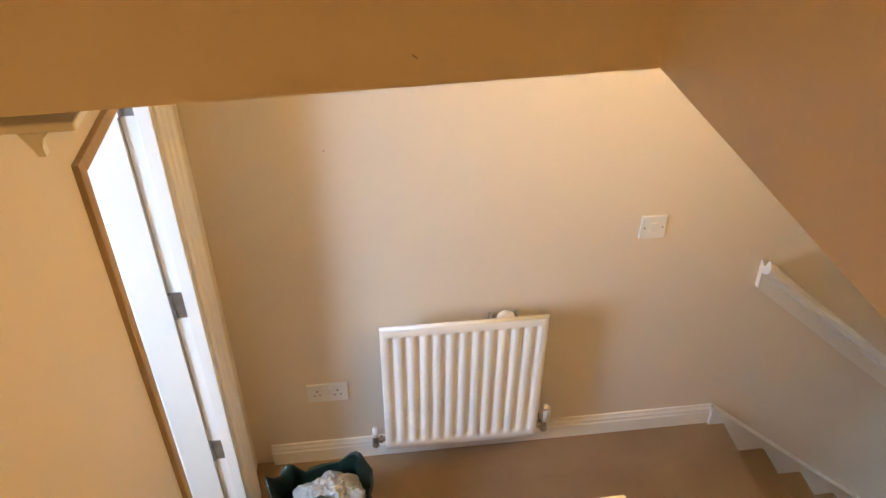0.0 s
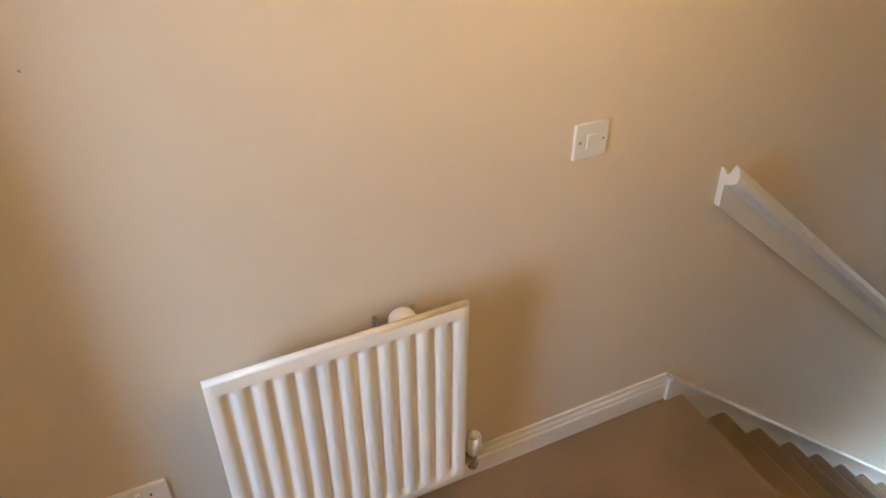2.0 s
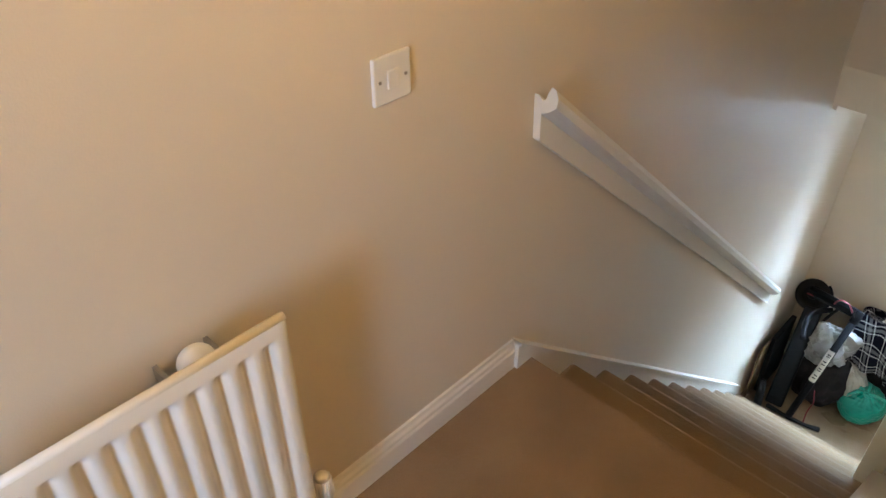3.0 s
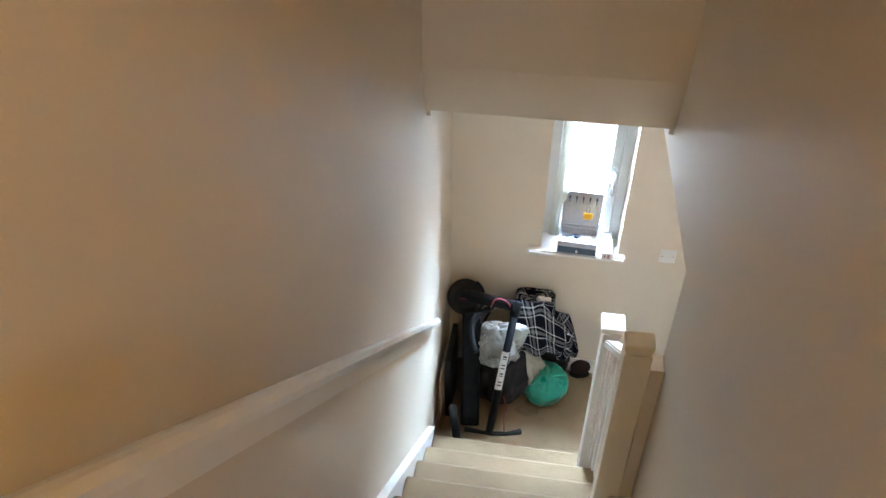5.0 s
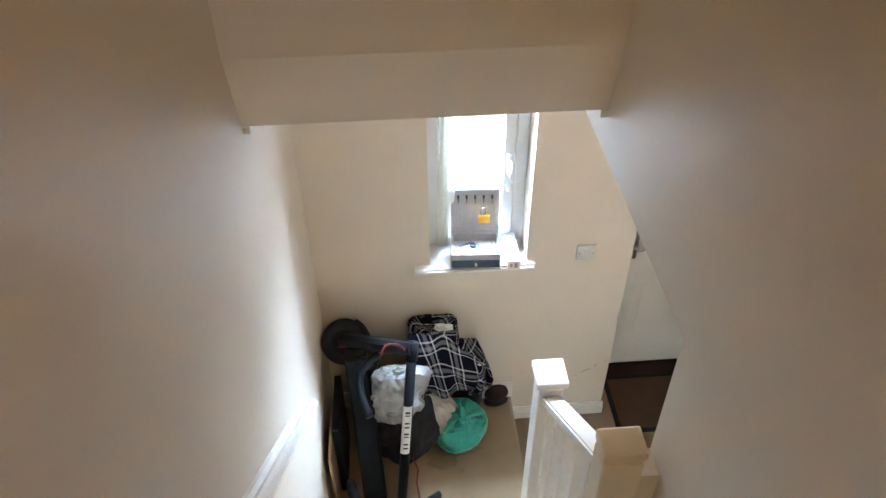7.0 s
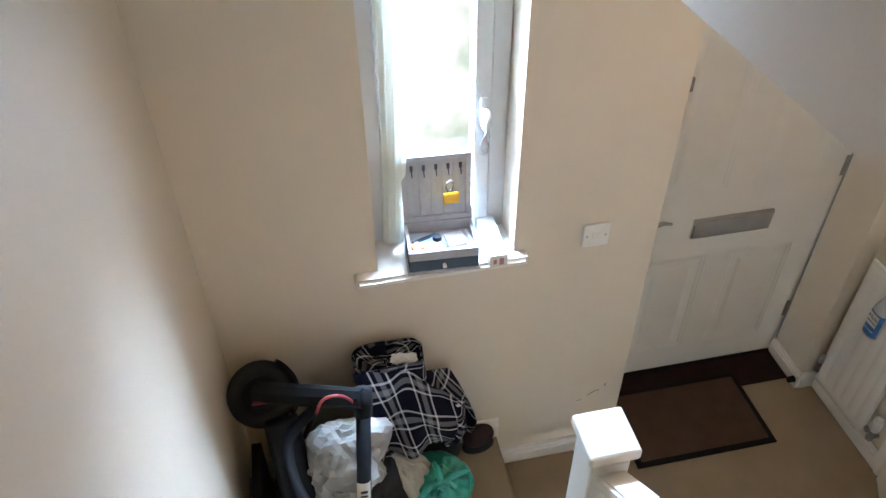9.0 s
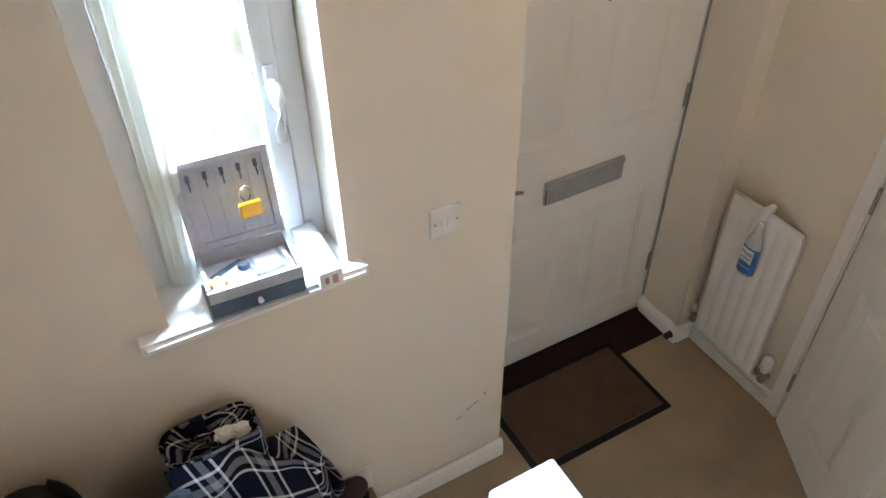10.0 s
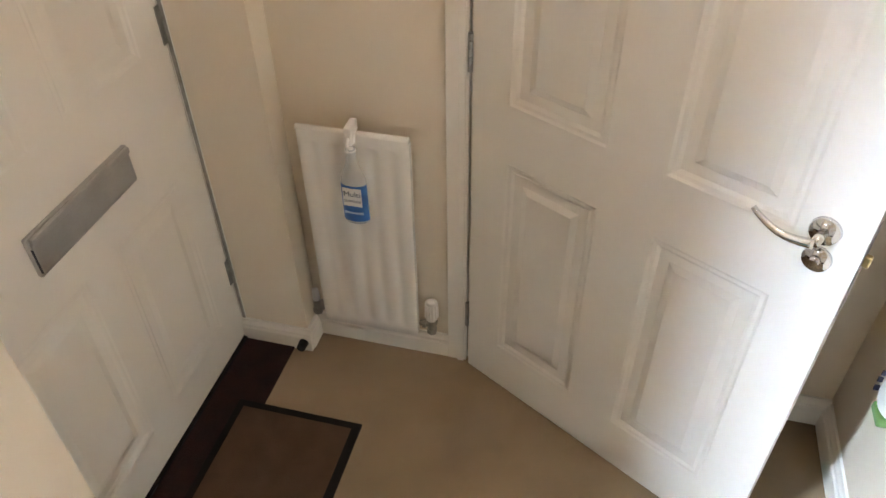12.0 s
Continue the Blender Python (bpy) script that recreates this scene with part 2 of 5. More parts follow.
def blob(bm, c, r, seed, amp=0.15, freq=6.0, crease=0.0, floor=None, tilt=None, sub=5):
    """A slack sack: an ellipsoid with soft bulges and sharp creases."""
    made = bmesh.ops.create_icosphere(bm, subdivisions=sub, radius=1)["verts"]
    for v in made:
        d = v.co.copy()
        q = d * freq * 0.35 + Vector((seed * 3.1, seed * 1.7, seed))
        k = 1 + amp * noise.noise(q) * 2
        ridge = 1 - abs(noise.noise(q * 2.3 + Vector((7, 3, 1)))) * 2
        k += crease * ridge
        k += crease * 0.5 * (1 - 2 * abs(noise.noise(q * 5.1)))
        p = Vector((d.x * r[0], d.y * r[1], d.z * r[2])) * k
        if tilt:
            p = tilt @ p
        p += Vector(c)
        if floor is not None and p.z < floor:
            p.z = floor
        v.co = p
    return made


def mesh_of(name, bm, mat, smooth=False):
    bmesh.ops.recalc_face_normals(bm, faces=bm.faces)
    me = bpy.data.meshes.new(name)
    bm.to_mesh(me)
    bm.free()
    me.materials.append(mat)
    if smooth:
        me.polygons.foreach_set("use_smooth", [True] * len(me.polygons))
    return me


def part(name, bm, mat, parent, label="", smooth=False):
    ob = new(name, mesh_of(name, bm, mat, smooth))
    ob.parent = parent
    if label:
        ob["label"] = label
    return ob


def solid(name, bm, mat, label="", category="", kind="", group="", smooth=False):
    return tagged(new(name, mesh_of(name, bm, mat, smooth)), label, category, group, kind)


def thing(name, label, category, at=(0, 0, 0), group="", kind=""):
    e = new(name)
    e.location = at
    return tagged(e, label, category, group, kind)


def boxes(*rows, bevel=0.0):
    bm = bmesh.new()
    for r in rows:
        box(bm, *r, bevel=bevel)
    return bm


# ---------------------------------------------------------------- structure
WX = 3.09     # inner face of the window wall
DY = -1.39    # edge of the front door's recess
S = "structure"
SY = -0.94     # stairwell face of the south stair wall
solid("wall_north", boxes((-3.2, 3.5, 0, 0.2, -0.2, 7.1)), WALL, "long magnolia painted wall beside the stairs", "wall", S)
WY0, WY1, WZ0, WZ1 = -0.92, -0.50, 1.100, 2.12
solid("wall_east", boxes((WX, 3.40, WY1, 0, -0.2, CEIL_G), (WX, 3.40, DY, WY0, -0.2, CEIL_G), (WX, 3.40, WY0, WY1, -0.2, WZ0),
                         (WX, 3.40, WY0, WY1, WZ1, CEIL_G), (WX, 3.40, -2.6, DY, 2.07, CEIL_G), (3.403, 3.5, DY, WY1 - 0.6, 2.07, CEIL_G)),
      WALL, "magnolia outer wall with window and recessed front door", "wall", S)
solid("wall_south_hall", boxes((2.76, 3.5, -2.55, -2.385, -0.2, CEIL_G), (1.69, 1.83, -2.55, -2.385, -0.2, CEIL_G), (1.83, 2.76, -2.55, -2.385, 2.03, CEIL_G)), WALL, "magnolia hall wall with narrow radiator", "wall", S)
solid("wall_pier", boxes((3.185, 3.40, -2.385, -2.305, -0.2, CEIL_G)), WALL, "narrow magnolia pier beside the front door", "wall", S)
solid("wall_west_hall", boxes((1.59, 1.69, -2.55, -1.04, -0.2, CEIL_G)), WALL, "magnolia wall under the stairs", "wall", S)
solid("wall_stair_south", boxes((0.12, 1.675, -1.04, SY, -0.2, CEIL_F), (1.675, WX, -1.04, SY, 2.175, CEIL_F)), WALL,
      "magnolia stairwell wall ending above a balustrade", "wall", S)
bm = bmesh.new()
prism(bm, [(2.356, 0, CEIL_G), (2.300, 0, CEIL_G + 0.21), (2.300, 0, CEIL_F), (2.5, 0, CEIL_F), (2.5, 0, CEIL_G)], (0, SY, 0))
solid("bulkhead_lower", bm, WALL, "magnolia boxed bulkhead across the lower stairwell", "bulkhead", S)
for y in (-0.012, SY + 0.012):
    solid("corner_bead", boxes((2.352, 2.362, y - 0.010, y + 0.010, CEIL_G - 0.022, CEIL_G), bevel=0.003), WALL, "small nib of plaster on the bulkhead corner", "trim", S)
solid("ceiling_hall", boxes((2.5, WX, SY, 0, CEIL_G, CEIL_G + 0.2), (1.59, WX, -2.55, -1.04, CEIL_G, CEIL_G + 0.2)), CEIL, "plain white hall ceiling", "ceiling", S)
# first floor and above
LX, RX = -1.80, -0.926
DA0, DA1, DAH = -0.735, -0.235, 4.06
solid("wall_west", boxes((LX - 0.15, LX, -4.7, DA0, FF - 0.3, 7.0), (LX - 0.068, LX, DA1, 0, FF - 0.3, 7.0), (LX - 0.15, LX, DA0, DA1, DAH, 7.0)), WALL,
      "magnolia wall along the upper stairs with a door", "wall", S)
bm = bmesh.new()
prism(bm, [(LX, -0.962, CEIL_F - 0.026), (RX, -0.962, CEIL_F), (RX, -0.962, 7.0), (LX, -0.962, 7.0)], (0, 0.112, 0))
solid("bulkhead_upper", bm, WALL, "magnolia bulkhead over the upper stairs", "bulkhead", S)
solid("wall_upper_stair", boxes((RX, RX + 0.1, -4.7, -0.962, CEIL_F, 7.0)), WALL, "magnolia wall above the upper stairs", "wall", S)
solid("ceiling_landing", boxes((LX, RX, -0.85, 0, CEIL_F, CEIL_F + 0.15), (RX, 2.5, -0.962, 0, CEIL_F, CEIL_F + 0.15), (RX + 0.1, 0.22, -2.9, -0.962, CEIL_F, CEIL_F + 0.15)),
      CEIL, "plain ceiling over the landing and stairwell", "ceiling", S)
solid("wall_landing_east", boxes((0.12, 0.22, -2.9, -2.13, FF - 0.3, CEIL_F), (0.12, 0.22, -2.13, -1.04, FF - 0.3, CEIL_F)), WALL, "magnolia wall beside the first floor landing", "wall", S)
solid("wall_landing_south", boxes((RX, 0.22, -3.0, -2.9, FF - 0.2, CEIL_F)), WALL, "magnolia end wall of the landing", "wall", S)
solid("ceiling_upper", boxes((LX, RX, -4.7, -0.85, 6.85, 7.0)), CEIL, "plain ceiling over the upper stairs", "ceiling", S)
solid("wall_upper_south", boxes((LX, RX, -4.7, -4.5, FF - 0.2, 6.85)),
      WALL, "magnolia end wall of the upper stairs", "wall", S)
solid("wall_under_stair", boxes((RX, RX + 0.05, -4.5, -1.9, FF - 0.2, CEIL_F)), WALL, "plain panel under the upper stairs", "wall", S)

# bedroom behind the open landing door
# last box is an unseen stub, added to keep window light off the leaf
solid("wall_bedroom", boxes((-3.2, -3.1, -2.6, -1.25, FF - 0.2, CEIL_F), (-3.2, -3.1, -0.65, 0, FF - 0.2, CEIL_F), (-3.2, -3.1, -1.25, -0.65, FF - 0.2, 3.10), (-3.2, -3.1, -1.25, -0.65, 4.10, CEIL_F),
                             (-3.2, LX - 0.15, -2.7, -2.6, FF - 0.2, CEIL_F), (-2.70, -2.60, -0.66, 0, FF - 0.2, CEIL_F)), WALL, "plain magnolia bedroom walls round a window, with an added light-blocking stub", "wall", S)
solid("ceiling_bedroom", boxes((-3.2, LX - 0.15, -2.7, 0, CEIL_F, CEIL_F + 0.15), (LX - 0.15, LX - 0.068, DA1, 0, CEIL_F, CEIL_F + 0.15)), CEIL, "plain bedroom ceiling", "ceiling", S)
solid("floor_bedroom", boxes((-3.2, -2.101, -2.7, 0, FF - 0.25, FF - 0.015), (-2.101, LX - 0.15, -2.7, -0.95, FF - 0.25, FF - 0.015)), CARPET, "beige carpet in the bedroom", "floor", S)

# floors
solid("floor_hall", boxes((1.59, 3.5, -2.6, -0.893, -0.2, 0.0), (2.31, 3.2, -0.893, 0, -0.2, 0.0)), CARPET, "beige carpeted hall floor", "floor", S)
solid("floor_landing", boxes((-2.1, X0, -0.95, 0, FF - 0.07, FF - 0.015), (-2.1, X0 - 0.016, -0.95, 0, FF - 0.25, FF - 0.07)), CARPET, "beige carpet on the first floor landing", "floor", S)
solid("floor_passage", boxes((RX, 0.12, -2.95, -0.95, FF - 0.25, FF - 0.015)), CARPET, "beige carpet in the first floor passage", "floor", S)
bm = bmesh.new()
box(bm, 2.30, WX, -0.90, 0, 0.0, RISE, bevel=0.012)
solid("quarter_landing", bm, CARPET, "beige carpeted quarter landing one step up", "landing", S)


def flight(name, n, first, along, width0, width1, z0, label):
    """Carpeted steps; along is +1 for steps that go down with x, else steps climb with -y."""
    st = thing(name, label, "stairs", kind=S)
    for k in range(1 if along else 0, n):
        b = bmesh.new()
        if along:
            x = first + GOING * k
            z = z0 - RISE * k - (0.0145 if k == 0 else 0)
            box(b, x - (0.0615 if k == 0 else GOING + 0.004), x, width0, width1, z - 0.05, z, bevel=0.014)
            box(b, x - 0.03, x - 0.016, width0, width1, z - RISE - 0.02, z - 0.03)
        else:
            y = first - GOING * k
            z = z0 + RISE * k
            box(b, width0, width1, y - GOING - 0.004, y, z - 0.05, z, bevel=0.014)
            box(b, width0, width1, y - 0.03, y - 0.016, z - RISE - 0.01, z - 0.03)
        part("tread", b, CARPET, st)
    return st


flight("staircase_lower", 11, X0, True, -0.862, -0.028, FF, "straight flight of beige carpeted stairs with white strings")
flight("staircase_upper", 10, -0.95, False, LX + 0.03, RX, FF + RISE, "upper flight of beige carpeted stairs")


def nose_z(x):
    return FF - (x - X0) * RISE / GOING


bm = bmesh.new()
xa, xb = -0.005, 2.33
prism(bm, [(xa, 0, nose_z(xa) + 0.032), (xb, 0, nose_z(xb) + 0.055), (xb, 0, RISE - 0.05), (xb - 0.1, 0, RISE - 0.1), (xa, 0, FF - 0.3)], (0, -0.026, 0))
prism(bm, [(xa, 0, nose_z(xa) + 0.033), (xb, 0, nose_z(xb) + 0.056), (xb, 0, nose_z(xb) + 0.043), (xa, 0, nose_z(xa) + 0.020)], (0, -0.034, 0))
solid("stair_string_wall", bm, GLOSS, "white painted stair string against the wall", "stair string", S)
bm = bmesh.new()
prism(bm, [(0.04, -0.862, nose_z(0.04) + 0.05), (2.19, -0.862, nose_z(2.19) + 0.05), (2.19, -0.862, 0.0), (0.04, -0.862, FF - 0.4)], (0, -0.076, 0))
prism(bm, [(0.04, -0.852, nose_z(0.04) + 0.075), (2.17, -0.852, nose_z(2.17) + 0.075), (2.17, -0.852, nose_z(2.17) + 0.051), (0.04, -0.852, nose_z(0.04) + 0.051)], (0, -0.086, 0))
solid("stair_string_open", bm, GLOSS, "white painted capped stair string", "stair string", S)


def skirting(name, a, b, normal, z, label, h=0.10):
    """Moulded skirting board from a to b on a wall, proud along normal."""
    bm = bmesh.new()
    n = Vector((normal[0], normal[1], 0))
    prof = [(0, 0), (0.016, 0), (0.016, h * 0.62), (0.012, h * 0.68), (0.013, h * 0.80), (0.008, h * 0.88), (0.007, h), (0, h)]
    prism(bm, [Vector((a[0], a[1], z)) + n * p[0] + Vector((0, 0, p[1])) for p in prof], Vector((b[0] - a[0], b[1] - a[1], 0)))
    return solid(name, bm, GLOSS, label, "baseboard", S)


skirting("baseboard_landing", (-1.735, 0), (-0.006, 0), (0, -1), FF - 0.015, "white moulded skirting board on the landing")
skirting("baseboard_quarter", (WX, 0), (WX, -0.905), (-1, 0), RISE, "white skirting board above the quarter landing")
skirting("baseboard_window", (WX, -0.905), (WX, DY - 0.010), (-1, 0), 0, "white skirting board under the window wall", 0.085)
skirting("baseboard_radiator", (3.185, -2.385), (2.74, -2.385), (0, 1), 0, "white skirting board behind the narrow radiator", 0.085)
skirting("baseboard_pier", (3.398, -2.305), (3.172, -2.305), (0, 1), 0, "white skirting board on the small pier", 0.085)
skirting("baseboard_pier", (3.185, -2.305), (3.185, -2.369), (-1, 0), 0, "white skirting return on the small pier", 0.085)
skirting("baseboard_corner", (1.69, -2.385), (1.83, -2.385), (0, 1), 0, "white skirting board behind the open door")
skirting("baseboard_west", (1.69, -2.368), (1.69, -1.01), (1, 0), 0, "white skirting board under the stairs")

# architraves of the first-floor door and the hall door
bm = bmesh.new()
ARCH = [(0, 0), (0.010, 0), (0.016, 0.008), (0.016, 0.030), (0.020, 0.040), (0.020, 0.070), (0.024, 0.080), (0.024, 0.098), (0.020, 0.105), (0, 0.105)]
prism(bm, [(LX + d, DA1 + w, FF - 0.015) for d, w in ARCH], (0, 0, DAH + 0.2 - FF))
solid("architrave_landing", bm, GLOSS, "white moulded door architrave on the landing", "trim", S)
lining = thing("door_lining_landing", "white door lining with a rebate on the landing", "trim", kind=S)
part("jamb", boxes((LX - 0.068, LX + 0.002, DA1 - 0.012, DA1 - 0.001, FF, DAH)), GLOSS, lining)
part("stop", boxes((LX - 0.031, LX + 0.002, DA1 - 0.022, DA1 - 0.012, FF, DAH), bevel=0.001), GLOSS, lining)
part("near_jamb", boxes((LX - 0.15, LX - 0.02, DA0, DA0 + 0.012, FF, DAH)), GLOSS, lining)
part("head", boxes((LX - 0.068, LX - 0.021, DA0 + 0.012, DA1 - 0.012, DAH - 0.012, DAH - 0.001)), GLOSS, lining)
# casing edge whose shaded look is put into its brown colour
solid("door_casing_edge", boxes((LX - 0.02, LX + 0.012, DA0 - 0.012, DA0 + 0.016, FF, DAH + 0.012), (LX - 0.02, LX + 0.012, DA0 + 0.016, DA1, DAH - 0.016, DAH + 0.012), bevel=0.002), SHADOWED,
      "narrow casing edge round the landing door, coloured brown for shade", "trim", S)
solid("architrave_hall", boxes((2.705, 2.76, -2.385, -2.367, 0, 2.09), (2.712, 2.73, -2.367, -2.362, 0, 2.09), (1.80, 2.76, -2.385, -2.367, 2.03, 2.09), bevel=0.002), GLOSS,
      "white architrave of the hall door", "trim", S)
solid("door_lining_hall", boxes((2.69, 2.704, -2.55, -2.385, 0, 2.02), (1.83, 1.845, -2.55, -2.385, 0, 2.02), (1.83, 2.704, -2.55, -2.385, 2.02, 2.03)), GLOSS, "white lining of the hall doorway", "trim", S)
solid("room_beyond", boxes((1.5, 3.0, -4.0, -3.9, -0.1, 2.3), (1.4, 1.5, -4.0, -2.55, -0.1, 2.3), (3.0, 3.1, -4.0, -2.55, -0.1, 2.3), (1.4, 3.1, -4.0, -2.55, 2.3, 2.4), (1.4, 3.1, -4.0, -2.55, -0.2, -0.1)), WALL,
      "plain room behind the hall door", "room", S)


# ---------------------------------------------------------------- doors
def panel_face(bm, x0, x1, z0, z1, y, into, deep=1.0):
    """A recessed moulding and raised field on a leaf's face."""
    def ring(i, d):
        return [bm.verts.new((a, y + into * d * deep, c)) for a, c in ((x0 + i, z0 + i), (x1 - i, z0 + i), (x1 - i, z1 - i), (x0 + i, z1 - i))]
    rings = [ring(0, 0), ring(0.006, 0.0035), ring(0.014, 0.004), ring(0.022, 0.009), ring(0.045, 0.009), ring(0.062, 0.0025)]
    for a, b in zip(rings, rings[1:]):
        for k in range(4):
            bm.faces.new((a[k], a[(k + 1) % 4], b[(k + 1) % 4], b[k]))
    bm.faces.new(rings[-1])


def leaf_mesh(w, h, t, columns, rows, deep=1.0):
    """A moulded panel leaf: hinge edge at x=0, bottom at z=0, faces at y=0 and y=t."""
    bm = bmesh.new()
    xs = sorted({0, w, *[c for col in columns for c in col]})
    zs = sorted({0, h, *[c for row in rows for c in row]})
    for y, into in ((0, 1), (t, -1)):
        for a, b in zip(xs, xs[1:]):
            for c, d in zip(zs, zs[1:]):
                if (a, b) in columns and (c, d) in rows:
                    panel_face(bm, a, b, c, d, y, into, deep)
                else:
                    bm.faces.new([bm.verts.new(p) for p in ((a, y, c), (b, y, c), (b, y, d), (a, y, d))])
    for p in (((0, 0, 0), (0, t, 0), (0, t, h), (0, 0, h)), ((w, 0, 0), (w, t, 0), (w, t, h), (w, 0, h)), ((0, 0, 0), (w, 0, 0), (w, t, 0), (0, t, 0)), ((0, 0, h), (w, 0, h), (w, t, h), (0, t, h))):
        bm.faces.new([bm.verts.new(q) for q in p])
    bmesh.ops.remove_doubles(bm, verts=bm.verts, dist=0.0004)
    return bm


def hinge(parent, x, y, z, d, mat=STEEL, h=0.09):
    """A butt hinge: knuckle with a narrow flap; d is the flap's direction."""
    bm = bmesh.new()
    for k in range(5):
        rod(bm, (x, y, z - h / 2 + k * h / 5 + 0.0006), (x, y, z - h / 2 + (k + 1) * h / 5 - 0.0006), 0.0055, seg=10)
    e = Vector(d) * 0.022
    box(bm, min(x, x + e.x) - 0.0012, max(x, x + e.x) + 0.0012, min(y, y + e.y) - 0.0012, max(y, y + e.y) + 0.0012, z - h / 2, z + h / 2)
    return part("hinge", bm, mat, parent, "dull steel butt hinge")


# hall door, ajar into the hall
TH = math.atan2(0.335, -0.604)
idoor = thing("door_hall", "white six-panel interior door standing ajar", "door", (2.694, -2.352, 0.0), kind=S)
idoor.rotation_euler = (0, 0, TH)
COLS, ROWS = [(0.105, 0.350), (0.482, 0.727)], [(0.160, 0.775), (0.925, 1.57), (1.675, 1.875)]
part("leaf", leaf_mesh(0.838, 1.981, 0.035, COLS, ROWS, 0.75), DOOR_W, idoor).location = (0, 0, 0.008)


def lever(parent, x, y, z, out, along):
    """A lever on a round rose above a thumb-turn rose; out is the side it stands on, along the lever's way."""
    bm = bmesh.new()
    rod(bm, (x, y, z), (x, y + out * 0.009, z), 0.026, 0.0245, seg=28)
    part("rose", bm, CHROME, parent, "chrome rose", True)
    bm = bmesh.new()
    rod(bm, (x, y + out * 0.009, z), (x, y + out * 0.045, z), 0.0085, seg=14)
    pts, rad = [], []
    for i in range(13):
        f = i / 12
        pts.append((x + along * 0.108 * f, y + out * (0.048 + 0.006 * math.sin(3 * f)), z + 0.020 * f - 0.012 * math.sin(f * 3.1)))
        rad.append(0.0095 - 0.0045 * f)
    pipe(bm, pts, rad)
    part("lever", bm, CHROME, parent, "curved chrome lever handle", True)


lever(idoor, 0.772, 0.0, 0.962, -1, -1)
bm = bmesh.new()
rod(bm, (0.776, 0, 0.904), (0.776, -0.008, 0.904), 0.025, 0.0235, seg=28)
rod(bm, (0.776, -0.008, 0.904), (0.776, -0.013, 0.904), 0.010, 0.008, seg=18)
part("lock_rose", bm, CHROME, idoor, "chrome lock rose", True)
part("latch_plate", boxes((0.838, 0.8395, 0.006, 0.029, 0.80, 1.0)), STEEL, idoor, "steel latch plate")
part("latch_bolt", boxes((0.838, 0.850, 0.011, 0.024, 0.915, 0.937), bevel=0.003), BRASS, idoor, "brass latch bolt")
for z in (0.22, 1.02, 1.78):
    hinge(idoor, -0.004, -0.004, z, (0.0, 1, 0))

# front door
fdoor = thing("door_front", "white panelled front door, closed, with satin letter plate", "door", (3.400, -2.300, 0.016), kind=S)
fdoor.rotation_euler = (0, 0, radians(90))
part("leaf", leaf_mesh(0.840, 2.03, 0.044, [(0.10, 0.375), (0.475, 0.74)], [(0.13, 0.665), (0.985, 1.82)], 0.45), DOOR_W, fdoor).matrix_basis = Matrix.Translation((0, -0.044, 0))
FL = -0.044   # room-side face lies at local y = t - 0.044
for y_hole, z_hole, r in ((0.405, 1.44, 0.009),):
    bm = bmesh.new()
    rod(bm, (y_hole, 0.0, z_hole), (y_hole, 0.006, z_hole), r, seg=18)
    part("peephole", bm, BRASS, fdoor, "small dark brass door viewer")
bm = bmesh.new()
box(bm, 0.245, 0.575, 0.0, 0.012, 0.765, 0.858, bevel=0.004)
part("letter_plate", bm, SATIN, fdoor, "satin aluminium letter plate")
bm = bmesh.new()
box(bm, 0.262, 0.572, 0.012, 0.019, 0.775, 0.845, bevel=0.003)
part("letter_flap", bm, SATIN, fdoor, "dull aluminium inner flap")
part("letter_hood", boxes((0.250, 0.570, 0.0125, 0.021, 0.842, 0.857), bevel=0.003), SATIN, fdoor, "projecting top hood of the letter plate")
# dark sliver stands in for the shade at the flap's end
part("flap_shade_strip", boxes((0.5735, 0.5745, 0.013, 0.018, 0.778, 0.836)), INK, fdoor, "thin dark strip standing for shade at the flap end")
bm = bmesh.new()
box(bm, 0.710, 0.735, 0.0, 0.010, 1.415, 1.465, bevel=0.003)
part("night_latch", bm, STEEL, fdoor, "small dark latch")
bm = bmesh.new()
pipe(bm, [(0.790, 0.0, 0.895), (0.785, 0.035, 0.895), (0.76, 0.05, 0.893), (0.73, 0.052, 0.904), (0.695, 0.050, 0.893)], [0.009, 0.010, 0.009, 0.008, 0.006])
box(bm, 0.76, 0.79, 0, 0.008, 0.80, 0.98, bevel=0.003)
part("lever", bm, STEEL, fdoor, "dark metal lever handle", True)
for z in (0.265, 1.02, 1.76):
    hinge(fdoor, -0.006, 0.004, z, (0.9, 0, 0))
solid("door_frame_front", boxes((3.385, 3.46, -2.305, -2.3035, 0, 2.07), (3.385, 3.46, -1.455, DY, 0, 2.07), (3.385, 3.46, -2.303, -1.455, 2.05, 2.07)), GLOSS, "white front door frame", "trim", S)
solid("draught_strip", boxes((3.388, 3.396, -2.3034, -2.3005, 0.01, 2.05)), STEEL, "grey draught strip beside the front door", "trim", S)
solid("threshold", boxes((3.39, 3.47, -2.303, -1.455, 0, 0.014)), EDGE, "dark front door threshold", "trim", S)

# landing door
ldoor = thing("door_landing", "white panelled landing door standing wide open", "door", (LX - 0.072, DA1 + 0.012, FF + 0.006), kind=S)
ldoor.rotation_euler = (0, 0, radians(180))
part("leaf", leaf_mesh(0.49, DAH - FF - 0.022, 0.035, [(0.095, 0.395)], [(0.13, 0.715), (0.885, 1.365)]), DOOR_W, ldoor)
